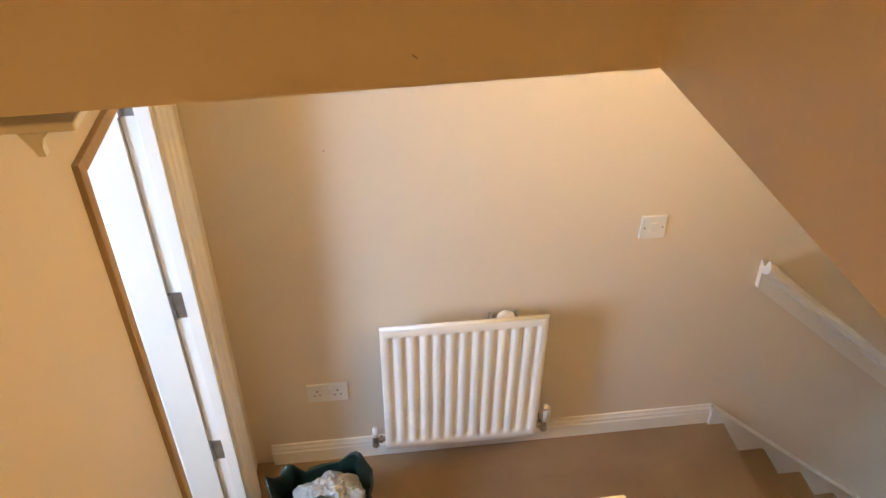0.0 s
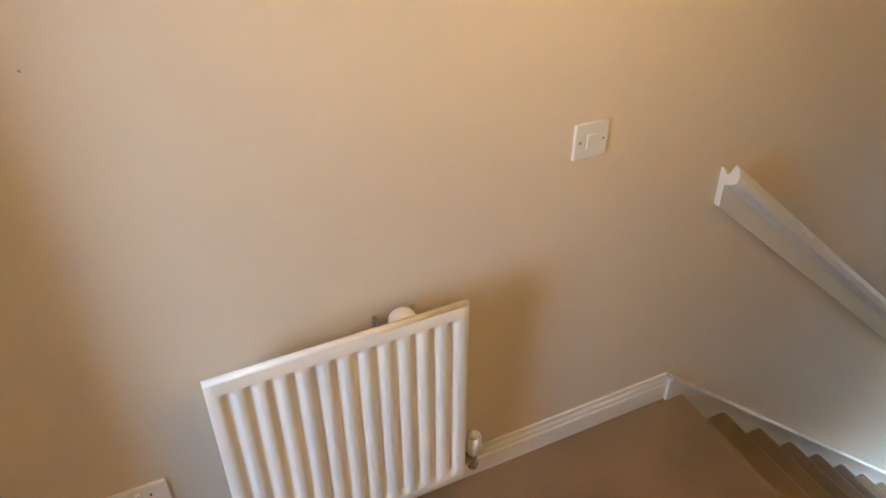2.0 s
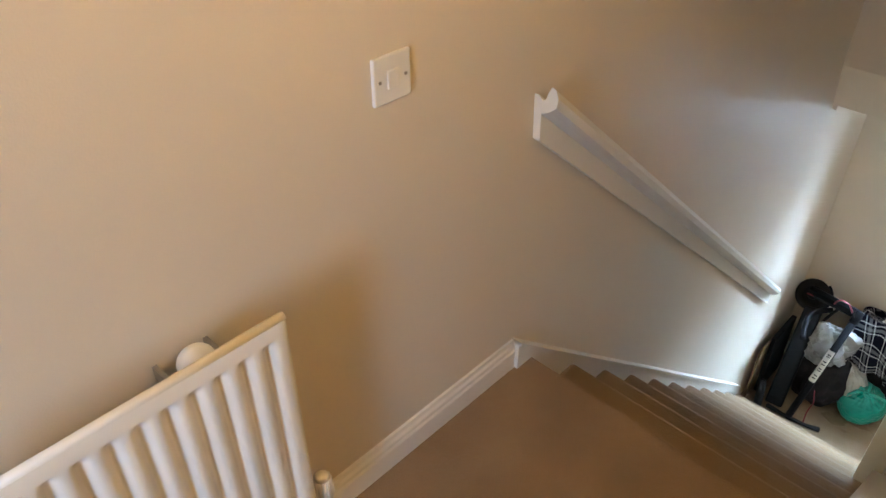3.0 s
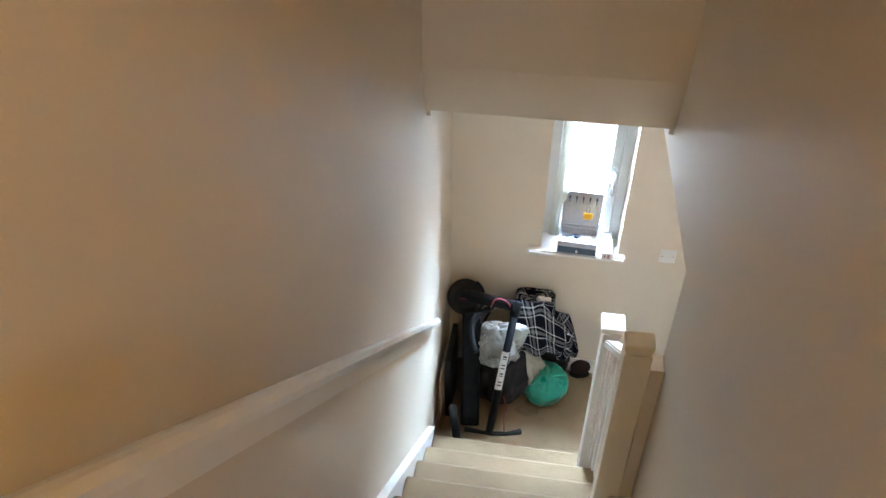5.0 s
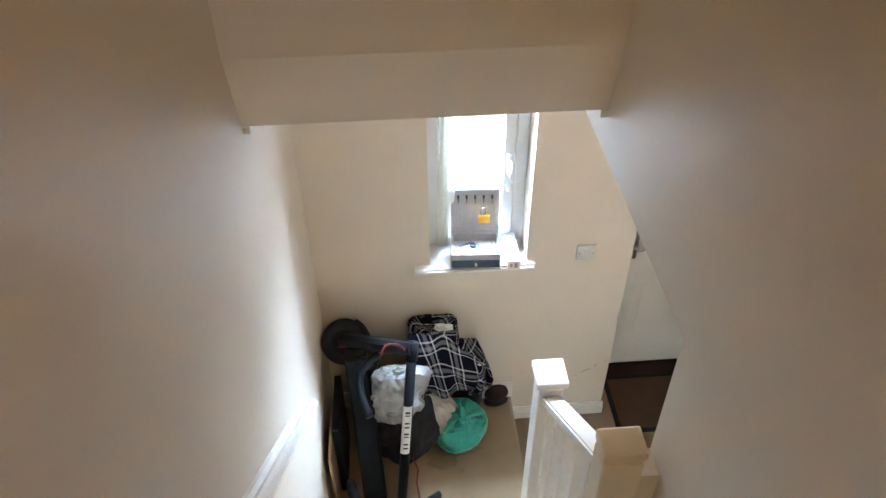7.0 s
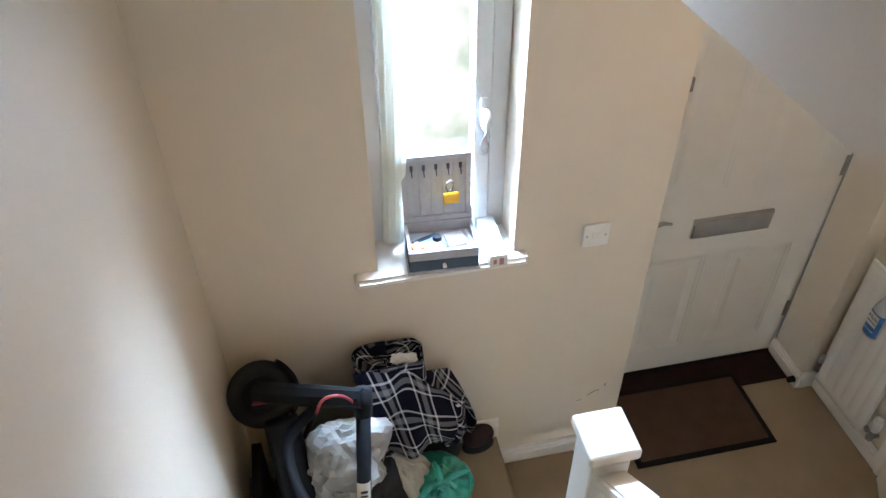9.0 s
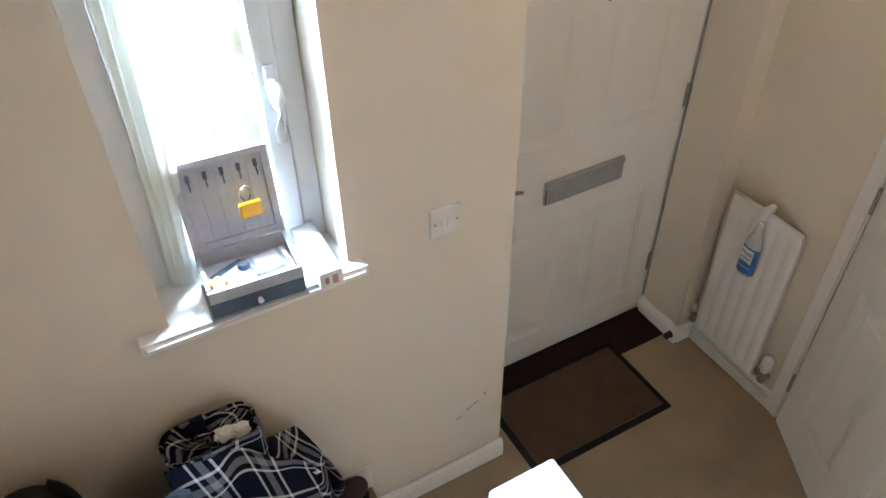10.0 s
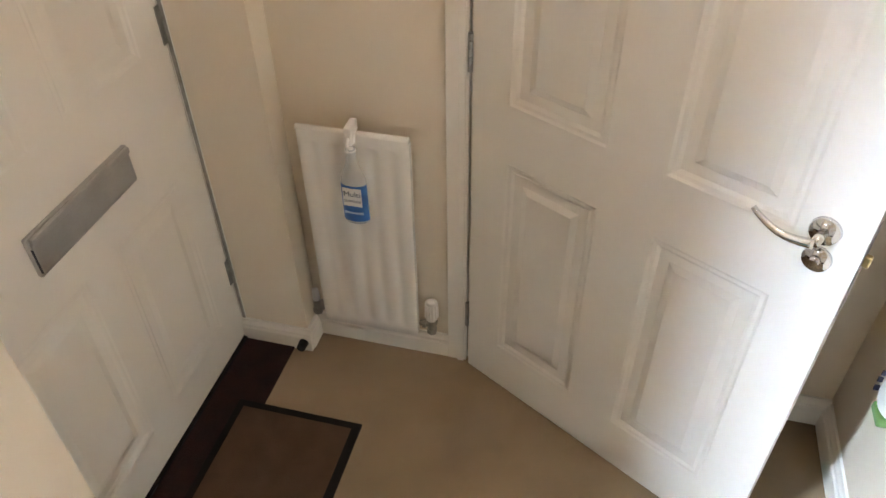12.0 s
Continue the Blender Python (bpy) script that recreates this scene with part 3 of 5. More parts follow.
for z in (0.384, 1.0, 1.615):
    bm = bmesh.new()
    box(bm, -0.036, -0.006, 0.0245, 0.026, z - 0.045, z + 0.045)
    rod(bm, (-0.004, 0.030, z - 0.045), (-0.004, 0.030, z + 0.045), 0.0055, seg=10)
    part("hinge", bm, STEEL, ldoor, "dull steel butt hinge let into the rebate")

# ---------------------------------------------------------------- rails and newels
hand = thing("wall_handrail", "white painted moulded handrail fixed to the stair wall", "handrail")
for piece, prof in (("backing_board", [(0, 0), (-0.020, 0.0), (-0.0212, 0.101), (-0.012, 0.112), (0, 0.112)]),
                    ("rail", [(-0.0216, 0.068), (-0.044, 0.080), (-0.060, 0.094), (-0.064, 0.118), (-0.057, 0.136), (-0.047, 0.140), (-0.039, 0.127), (-0.031, 0.106), (-0.0216, 0.101)])):
    bm = bmesh.new()
    prism(bm, [(0.012 - 0.05 * p[1], -0.002 + p[0], 3.040 + p[1]) for p in prof], (2.32, 0, -2.32 * 0.838))
    part(piece, bm, GLOSS, hand)


def newel(name, x0, x1, y0, y1, z0, z1, mat, label, cap=0.012, cap_mat=None):
    e = thing(name, label, "newel post", ((x0 + x1) / 2, (y0 + y1) / 2, z0))
    cx, cy = (x0 + x1) / 2, (y0 + y1) / 2

    def local(*r, bevel):
        b = bmesh.new()
        box(b, r[0] - cx, r[1] - cx, r[2] - cy, r[3] - cy, r[4] - z0, r[5] - z0, bevel=bevel)
        return b
    part("post", local(x0 + cap, x1 - cap, y0 + cap, y1 - cap, z0, z1 - 0.045, bevel=0.004), mat, e)
    part("neck", local(x0 + cap + 0.005, x1 - cap - 0.005, y0 + cap + 0.005, y1 - cap - 0.005, z1 - 0.045, z1 - 0.028, bevel=0.001), CREAMED, e, "yellowed paint under the cap")
    part("cap", local(x0, x1, y0, y1, z1 - 0.028, z1, bevel=0.006), cap_mat or mat, e, "flat square cap")
    return e


newel("newel_post", 2.155, 2.262, -0.886, -0.783, 0.0, 1.442, GLOSS, "white painted square newel post with flat cap")
# the stub's cream colour carries the warm light and shade on it
newel("stub_newel", 1.579, 1.655, -0.890, -0.790, 0.30, 1.920, CREAMED, "newel post against the wall end, coloured cream for warm light and shade", cap=0.003)
newel("upper_newel", -0.985, -0.885, -1.172, -1.075, FF, 3.50, GLOSS, "white painted newel post at the foot of the upper stairs")


def slope_rail(bm, x0, x1, y0, y1, za, zb, h):
    prism(bm, [(x0, y0, za), (x1, y0, zb), (x1, y0, zb - h), (x0, y0, za - h)], (0, y1 - y0, 0))
    bmesh.ops.bevel(bm, geom=list(bm.edges), offset=0.006, segments=2, affect="EDGES")


solid("wall_nib", boxes((1.60, 1.672, SY + 0.002, -0.892, 0.3, 1.80)), WALL, "narrow painted nib beside the newel post", "wall", S)
bal = thing("balustrade", "white painted balustrade with square spindles", "balustrade", (1.9, -0.84, 0.5))
bm = bmesh.new(); slope_rail(bm, 1.656, 2.166, -0.868, -0.806, 1.800, 1.372, 0.045)
part("handrail", bm, GLOSS, bal, "flat white handrail").matrix_parent_inverse = Matrix.Translation((-1.9, 0.84, -0.5))
for x in (1.735, 1.835, 1.935, 2.035, 2.12):
    z = 1.800 - (x - 1.656) * 0.839
    b = boxes((x - 0.016, x + 0.016, -0.854, -0.820, nose_z(x) + 0.07, z - 0.035))
    part("spindle", b, GLOSS, bal).matrix_parent_inverse = Matrix.Translation((-1.9, 0.84, -0.5))


# ---------------------------------------------------------------- outside
solid("ground", boxes((3.5, 400, -300, 300, -0.35, -0.15)), PAVING, "pale concrete paving outside", "ground", S)


# emissive panel: the blown-out daylight is put into its own glow
bd = bpy.data.materials.new("glowing_daylight_backdrop")
bd.use_nodes = True
bn = bd.node_tree.nodes
bl_ = bd.node_tree.links
bn.remove(bn["Principled BSDF"])
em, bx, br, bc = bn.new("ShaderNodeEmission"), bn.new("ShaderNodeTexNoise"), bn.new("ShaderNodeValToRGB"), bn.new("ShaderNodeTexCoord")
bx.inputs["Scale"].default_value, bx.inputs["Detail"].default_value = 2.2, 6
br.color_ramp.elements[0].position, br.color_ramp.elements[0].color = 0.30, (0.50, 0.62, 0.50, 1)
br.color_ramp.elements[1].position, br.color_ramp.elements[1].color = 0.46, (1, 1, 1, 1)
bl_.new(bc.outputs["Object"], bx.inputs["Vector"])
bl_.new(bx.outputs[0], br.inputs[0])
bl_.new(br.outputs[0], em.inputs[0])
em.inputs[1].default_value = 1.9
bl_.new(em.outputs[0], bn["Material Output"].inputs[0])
solid("backdrop", boxes((4.6, 4.62, -4.0, 3.0, -0.15, 6.0)), bd, "glowing backdrop panel for the overexposed garden outside", "backdrop", S)

# ---------------------------------------------------------------- window
win = thing("window_1", "white plastic window in a deep plastered reveal", "window", kind=S)
FX0, FX1 = 3.225, 3.295
part("window_frame", boxes((FX0, FX1, WY0, WY0 + 0.052, WZ0, WZ1), (FX0, FX1, WY1 - 0.052, WY1, WZ0, WZ1), (FX0, FX1, WY0 + 0.052, WY1 - 0.052, WZ0, WZ0 + 0.075),
                          (FX0, FX1, WY0 + 0.052, WY1 - 0.052, WZ1 - 0.055, WZ1), bevel=0.004), UPVC, win)
SY0, SY1, SZ0, SZ1 = WY0 + 0.054, WY1 - 0.054, WZ0 + 0.077, WZ1 - 0.057
sash = part("sash", boxes((FX0 - 0.012, FX1 - 0.01, SY0, SY0 + 0.048, SZ0, SZ1), (FX0 - 0.012, FX1 - 0.01, SY1 - 0.048, SY1, SZ0, SZ1), (FX0 - 0.012, FX1 - 0.01, SY0 + 0.048, SY1 - 0.048, SZ0, SZ0 + 0.05),
                         (FX0 - 0.012, FX1 - 0.01, SY0 + 0.048, SY1 - 0.048, SZ1 - 0.05, SZ1), bevel=0.005), UPVC, win)
gk = 0.003
part("gasket", boxes((FX0 + 0.006, FX0 + 0.014, SY0 + 0.048, SY0 + 0.048 + gk, SZ0 + 0.05, SZ1 - 0.05), (FX0 + 0.006, FX0 + 0.014, SY1 - 0.048 - gk, SY1 - 0.048, SZ0 + 0.05, SZ1 - 0.05),
                     (FX0 + 0.006, FX0 + 0.014, SY0 + 0.052, SY1 - 0.052, SZ0 + 0.05, SZ0 + 0.05 + gk)), STEEL, win, "black rubber glazing gasket")
pane = part("pane", boxes((FX0 + 0.016, FX0 + 0.024, SY0 + 0.05, SY1 - 0.05, SZ0 + 0.052, SZ1 - 0.052)), GLASS, win)
pane.visible_shadow = False
bm = bmesh.new()
box(bm, FX0 - 0.024, FX0 - 0.012, SY0 + 0.012, SY0 + 0.034, 1.535, 1.605, bevel=0.004)
pipe(bm, [(FX0 - 0.02, SY0 + 0.023, 1.565), (FX0 - 0.045, SY0 + 0.023, 1.565), (FX0 - 0.052, SY0 + 0.023, 1.54), (FX0 - 0.047, SY0 + 0.024, 1.47), (FX0 - 0.04, SY0 + 0.025, 1.44)], [0.013, 0.015, 0.016, 0.013, 0.011])
handle = part("window_handle", bm, UPVC, win, "white locking window handle", True)
bm = bmesh.new()
rod(bm, (FX0 - 0.060, SY0 + 0.023, 1.548), (FX0 - 0.050, SY0 + 0.023, 1.548), 0.008, seg=14)
part("lock_barrel", bm, STEEL, handle, "grey key barrel")
bm = boxes((3.046, WX, -0.956, -0.431, WZ0, 1.130), (WX, FX0, WY0, WY1, WZ0, 1.130))
bmesh.ops.remove_doubles(bm, verts=bm.verts, dist=0.0005)
bmesh.ops.bevel(bm, geom=[e for e in bm.edges if all(abs(v.co.x - 3.046) < 1e-4 for v in e.verts)], offset=0.010, segments=3, affect="EDGES")
solid("window_sill", bm, GLOSS, "white painted window board with rounded nose", "window sill", S)
# bedroom window, seen only as light through the open landing door
part("window_frame", boxes((-3.18, -3.12, -1.25, -1.21, 3.10, 4.10), (-3.18, -3.12, -0.69, -0.65, 3.10, 4.10), (-3.18, -3.12, -1.21, -0.69, 3.10, 3.14), (-3.18, -3.12, -1.21, -0.69, 4.06, 4.10)), UPVC,
     thing("window_2", "white plastic bedroom window", "window", kind=S))

bm = bmesh.new()
ring_n, rows_n = 64, 26
grid = []
for j in range(rows_n + 1):
    f = j / rows_n
    z = 1.136 + f * 0.95
    row = []
    for i in range(ring_n):
        a = 2 * math.pi * i / ring_n
        k = 1 + 0.20 * math.sin(a * 7 + 2 * f) + 0.10 * math.sin(a * 12 + 5 * f)
        row.append(bm.verts.new((3.204 + 0.007 * k * math.cos(a), -0.566 - 0.046 * f + (0.026 + 0.012 * f) * k * math.sin(a), z)))
    grid.append(row)
for a, b in zip(grid, grid[1:]):
    for i in range(ring_n):
        bm.faces.new((a[i], a[(i + 1) % ring_n], b[(i + 1) % ring_n], b[i]))
solid("voile_curtain", bm, VOILE, "gathered cream voile curtain reaching the window board", "curtain", smooth=True)


# ---------------------------------------------------------------- radiators
def radiator(name, w, h, n, m, label, foot, rib=0.010):
    """Convector panel. Local x runs along the wall, y points out of it, z from its lower edge; the wall is at y=0."""
    e = thing(name, label, "radiator")
    e.matrix_world = m
    bm = bmesh.new()
    yf = 0.098
    per = 12
    xs = [0.0, 0.006] + [0.018 + (w - 0.036) * i / (n * per) for i in range(n * per + 1)] + [w - 0.006, w]
    zs = [0.0, 0.004, 0.030, 0.034, 0.046, 0.052, h - 0.052, h - 0.044, h - 0.036, h - 0.033, h - 0.008, h]
    lift = [0, 0, 0, 0.0, 0.9, 1, 1, 0.9, 0.0, 0, 0, 0]
    grid = []
    for z, k in zip(zs, lift):
        row = []
        for i, x in enumerate(xs):
            d = 0.0
            if 2 <= i <= len(xs) - 3:
                c = 0.5 - 0.5 * math.cos(2 * math.pi * (i - 2) / per)
                d = -rib * k * c ** 1.5
            edge = 0.004 if (z in (0.0, h) or x in (0.0, w)) else 0.0
            row.append(bm.verts.new((x, yf + d - edge, z)))
        grid.append(row)
    for a, b in zip(grid, grid[1:]):
        for i in range(len(xs) - 1):
            bm.faces.new((a[i], a[i + 1], b[i + 1], b[i]))
    part("front_panel", bm, ENAMEL, e, smooth=True)
    part("back_panel", boxes((0.002, w - 0.002, yf - 0.034, yf - rib - 0.007, 0.001, h - 0.022), bevel=0.003), ENAMEL, e)
    bm = bmesh.new()
    pipe(bm, [(0.0, yf - 0.009, h - 0.005), (w, yf - 0.009, h - 0.005)], 0.0085, 12)
    part("top_rim", bm, ENAMEL, e, smooth=True)
    for x in (w * 0.2, w * 0.8):
        part("bracket", boxes((x - 0.012, x + 0.012, 0.0, yf - 0.034, h * 0.2, h * 0.85)), STEEL, e, "steel wall bracket")
    for side, x in ((-1, 0.0), (1, w)):
        hot = side == foot
        bm = bmesh.new()
        vx = x + side * 0.036
        rod(bm, (x, yf - 0.030, 0.030), (vx, yf - 0.030, 0.030), 0.0085)
        rod(bm, (x + side * 0.010, yf - 0.030, 0.030), (x + side * 0.020, yf - 0.030, 0.030), 0.0135, seg=6)
        rod(bm, (vx, yf - 0.030, 0.012), (vx, yf - 0.030, 0.055), 0.011)
        rod(bm, (vx, yf - 0.030, -0.002), (vx, yf - 0.030, 0.014), 0.0145, seg=6)
        rod(bm, (vx, yf - 0.030, 0.004), (vx, 0.0, 0.004), 0.0075)
        v = part("valve", bm, STEEL, e, "tarnished brass and steel valve")
        bm = bmesh.new()
        if hot:
            rod(bm, (vx, yf - 0.030, 0.052), (vx, yf - 0.030, 0.066), 0.014, 0.018, seg=20)
            for k in range(12):
                a = 2 * math.pi * k / 12
                rod(bm, (vx + 0.017 * math.cos(a), yf - 0.030 + 0.017 * math.sin(a), 0.066), (vx + 0.015 * math.cos(a), yf - 0.030 + 0.015 * math.sin(a), 0.118), 0.0045, seg=6)
            rod(bm, (vx, yf - 0.030, 0.064), (vx, yf - 0.030, 0.120), 0.0185, 0.0165, seg=24)
            rod(bm, (vx, yf - 0.030, 0.120), (vx, yf - 0.030, 0.126), 0.0165, 0.010, seg=24)
        else:
            rod(bm, (vx, yf - 0.030, 0.052), (vx, yf - 0.030, 0.090), 0.0115, 0.0095, seg=16)
        part("valve_cap", bm, PLASTIC, v, "white plastic thermostatic head" if hot else "white plastic valve cap", True)
    return e


radiator("radiator", 0.556, 0.594, 12, Matrix.Translation((-0.753, -0.018, 2.474)) @ pose(0, 0, 0, 0, 0, 180), "white single-panel radiator on the landing wall", -1)
radiator("radiator", 0.284, 0.672, 5, pose(2.838, -2.412, 0.128), "narrow tall white radiator in the hall", -1, 0.0034)
dome = bmesh.new()
blob(dome, (-0.885, -0.056, 3.022), (0.031, 0.026, 0.030), 2, 0.02, 2, sub=4)
d = solid("wall_plug_freshener", dome, PLASTIC, "white plastic dome tucked behind the radiator top", "air freshener", smooth=True)
for bx in (-0.930, -0.840):
    part("bracket", boxes((bx - 0.004, bx + 0.004, -0.070, 0, 2.98, 3.006)), STEEL, d, "grey metal clip")


# ---------------------------------------------------------------- plates
def plate(name, w, h, m, label, category, build):
    e = thing(name, label, category)
    e.matrix_world = m
    bm = bmesh.new()
    box(bm, -w / 2, w / 2, 0, 0.009, -h / 2, h / 2, bevel=0.003)
    part("faceplate", bm, PLASTIC, e)
    build(e)
    return e


def screws(e, dx):
    for x in (-dx, dx):
        bm = bmesh.new()
        rod(bm, (x, 0.008, 0), (x, 0.0105, 0), 0.0032, seg=12)
        part("screw", bm, STEEL, e, "small metal screw")


def one_rocker(e):
    bm = bmesh.new(); box(bm, -0.013, 0.013, 0.008, 0.0125, -0.017, 0.017, bevel=0.002)
    part("rocker", bm, PLASTIC, e, "rocker switch")
    screws(e, 0.030)


def blank(e):
    screws(e, 0.030)
    for x in (-0.008, 0.008):
        bm = bmesh.new(); box(bm, x - 0.006, x + 0.006, 0.008, 0.0115, -0.014, 0.014, bevel=0.002)
        part("rocker", bm, PLASTIC, e, "small rocker switch")


def double_socket(e):
    for cx in (-0.036, 0.036):
        bm = boxes((cx - 0.002, cx + 0.002, 0.0085, 0.0095, 0.008, 0.016), (cx - 0.013, cx - 0.007, 0.0085, 0.0095, -0.011, -0.007), (cx + 0.007, cx + 0.013, 0.0085, 0.0095, -0.011, -0.007))
        part("socket_slots", bm, INK, e, "dark pin slots")
    for cx in (-0.010, 0.010):
        bm = bmesh.new(); box(bm, cx - 0.006, cx + 0.006, 0.008, 0.015, 0.010, 0.030, bevel=0.002)
        part("rocker", bm, PLASTIC, e, "white rocker")
    bm = bmesh.new(); box(bm, -0.004, 0.006, 0.012, 0.020, 0.012, 0.024, bevel=0.002)


UP = pose(0, 0, 0, 0, 0, 180)
plate("light_switch", 0.086, 0.086, Matrix.Translation((-0.411, 0, 3.322)) @ UP, "white square light switch on the landing wall", "light switch", one_rocker)
plate("wall_socket", 0.146, 0.086, Matrix.Translation((-1.503, 0, 2.688)) @ UP, "white double wall socket beside the radiator", "wall socket", double_socket)
plate("light_switch", 0.086, 0.086, Matrix.Translation((WX, -1.181, 1.152)) @ pose(0, 0, 0, 0, 0, 90), "white double light switch beside the front door", "light switch", blank)

# ---------------------------------------------------------------- mats
solid("entrance_matting", boxes((3.232, 3.40, -2.300, DY, 0, 0.006)), WELL, "dark maroon entrance matting at the door", "mat")
mat = thing("door_mat", "brown ribbed door mat with black rubber border", "door mat", (3.12, -1.76, 0.008))
bm = bmesh.new(); box(bm, -0.187, 0.187, -0.305, 0.305, -0.008, 0.0, bevel=0.002)
part("rubber_border", bm, EDGE, mat, "black rubber border")
bm = bmesh.new(); box(bm, -0.163, 0.163, -0.281, 0.281, 0.0, 0.0055, bevel=0.002)
part("inlay", bm, MATB, mat, "brown ribbed pile")

bm = bmesh.new()
rod(bm, (3.196, -2.289, 0.036), (3.196, -2.262, 0.036), 0.015, 0.013, seg=18)
solid("door_stop", bm, BLACK, "black rubber door stop on the skirting", "door stop", smooth=False)


# ---------------------------------------------------------------- spray bottle on the hall radiator
spray = thing("spray_bottle", "clear spray bottle with blue label hooked on the radiator", "spray bottle", (2.972, -2.287, 0.562))
spray.scale = (0.92, 0.92, 0.86)
bm = bmesh.new()
rows = []
for z, rx, ry in ((0, 0.030, 0.018), (0.006, 0.036, 0.021), (0.05, 0.037, 0.021), (0.11, 0.036, 0.021), (0.15, 0.034, 0.020), (0.175, 0.028, 0.017), (0.20, 0.017, 0.014), (0.225, 0.013, 0.013), (0.25, 0.0125, 0.0125)):
    rows.append([bm.verts.new((rx * math.cos(2 * math.pi * i / 28), ry * math.sin(2 * math.pi * i / 28), z)) for i in range(28)])
for a, b in zip(rows, rows[1:]):
    for i in range(28):
        bm.faces.new((a[i], a[(i + 1) % 28], b[(i + 1) % 28], b[i]))
bm.faces.new(rows[0][::-1]); bm.faces.new(rows[-1])
part("bottle", bm, CLEARP, spray, smooth=True)
bm = bmesh.new()
rows = []
for z in (0.012, 0.138):
    rows.append([bm.verts.new((0.0375 * math.cos(math.pi * (0.06 + 0.88 * i / 16)), 0.0222 * math.sin(math.pi * (0.06 + 0.88 * i / 16)), z)) for i in range(17)])
for i in range(16):
    bm.faces.new((rows[0][i], rows[0][i + 1], rows[1][i + 1], rows[1][i]))
label_ob = part("label", bm, BLUE, spray, "blue printed label", True)
bm = bmesh.new()
pipe(bm, [(0, 0, 0.245), (0, 0, 0.27), (0, -0.006, 0.29), (0, -0.02, 0.315)], [0.015, 0.0155, 0.015, 0.012])
box(bm, -0.010, 0.010, -0.045, 0.012, 0.285, 0.320, bevel=0.005)
pipe(bm, [(0, 0.010, 0.29), (0, 0.022, 0.27), (0, 0.020, 0.25)], [0.005, 0.004, 0.004])
part("trigger_head", bm, PLASTIC, spray, "white trigger head")


def words(text, size, m, mat, parent, name="lettering", squeeze=1.0):
    """Raised printed letters made into a mesh."""
    c = bpy.data.curves.new(name, "FONT")
    c.body, c.size, c.align_x, c.align_y, c.extrude = text, size, "CENTER", "CENTER", 0.0003
    tmp = bpy.data.objects.new(name, c)
    scene.collection.objects.link(tmp)
    me = bpy.data.meshes.new_from_object(tmp.evaluated_get(bpy.context.evaluated_depsgraph_get()))
    bpy.data.objects.remove(tmp)
    me.materials.clear(); me.materials.append(mat)
    ob = new(name, me)
    ob.parent = parent
    ob.matrix_basis = m @ Matrix.Diagonal((squeeze, 1, 1, 1))
    return ob


part("label_panel", boxes((-0.026, 0.026, 0.020, 0.0226, 0.068, 0.130), bevel=0.0008), PAPER, label_ob, "pale upper panel of the label")
words("Multi", 0.025, pose(0, 0.0229, 0.110, 90, 0, 180), NAVY, label_ob, "brand_lettering", 0.95)
words("SURFACE", 0.0125, pose(0, 0.0229, 0.086, 90, 0, 180), NAVY, label_ob, "lettering", 0.9)
part("wave_band", boxes((-0.026, 0.026, 0.018, 0.0224, 0.040, 0.046)), PALEBLUE, label_ob, "pale blue wave band")

# ---------------------------------------------------------------- key box on the window board
kb = thing("key_box", "grey wooden key box with open lid and navy drawer", "key box", (3.045, -0.694, 1.130))
kb.rotation_euler = (0, 0, radians(-3.5))
W2, DP = 0.103, 0.135
part("base", boxes((-0.006, DP, -W2 - 0.005, W2 + 0.005, 0, 0.008), bevel=0.002), GREYWOOD, kb)
part("drawer", boxes((0.0, DP - 0.01, -W2, W2, 0.0085, 0.050), bevel=0.002), NAVY, kb, "slate blue drawer front")
bm = bmesh.new(); rod(bm, (0, 0, 0.030), (-0.012, 0, 0.030), 0.0045, 0.0065, seg=14)
part("knob", bm, PLASTIC, kb, "small white knob", True)
for side_name, sides in (("tray_front", (0.0, 0.009, -W2, W2, 0.0505, 0.082)), ("tray_back", (DP - 0.01, DP, -W2, W2, 0.0505, 0.092)), ("tray_side", (0.009, DP - 0.01, -W2, -W2 + 0.009, 0.0505, 0.086)),
                          ("tray_side", (0.009, DP - 0.01, W2 - 0.009, W2, 0.0505, 0.086)), ("tray_floor", (0.009, DP - 0.01, -W2 + 0.009, W2 - 0.009, 0.0505, 0.055))):
    part(side_name, boxes(sides), GREYWOOD, kb)
LID = Matrix.Translation((DP - 0.004, 0, 0.093)) @ Matrix.Rotation(radians(8), 4, "Y")
lid = new("lid", mesh_of("lid", boxes((0, 0.010, -W2, W2, 0, 0.016), (0, 0.010, -W2, W2, 0.199, 0.215), (0, 0.010, -W2, -W2 + 0.016, 0.016, 0.199), (0, 0.010, W2 - 0.016, W2, 0.016, 0.199), bevel=0.0015), GREYWOOD))
lid.parent, lid.matrix_basis = kb, LID
part("back", boxes((0.0092, 0.0112, -W2 + 0.002, W2 - 0.002, 0.002, 0.213)), GREYWOOD, lid)
for k in range(5):
    y = -W2 + 0.016 + k * (2 * W2 - 0.032) / 5
    part("slat", boxes((0.005, 0.009, y + 0.001, y + (2 * W2 - 0.032) / 5 - 0.001, 0.016, 0.199), bevel=0.0008), GREYWOOD, lid)
for k in range(5):
    y = 0.072 - k * 0.036
    bm = bmesh.new()
    box(bm, 0.0005, 0.0035, y - 0.0045, y + 0.0045, 0.168, 0.186, bevel=0.001)
    pipe(bm, [(0.001, y, 0.170), (-0.008, y, 0.163), (-0.011, y, 0.158), (-0.009, y, 0.153), (-0.013, y, 0.160)], 0.0018, 6)
    part("hook", bm, INK, lid, "dark metal key hook")
tag = thing("key_tag", "square yellow plastic key tag on a black clip", "key tag", (3.150, -0.735, 1.325))
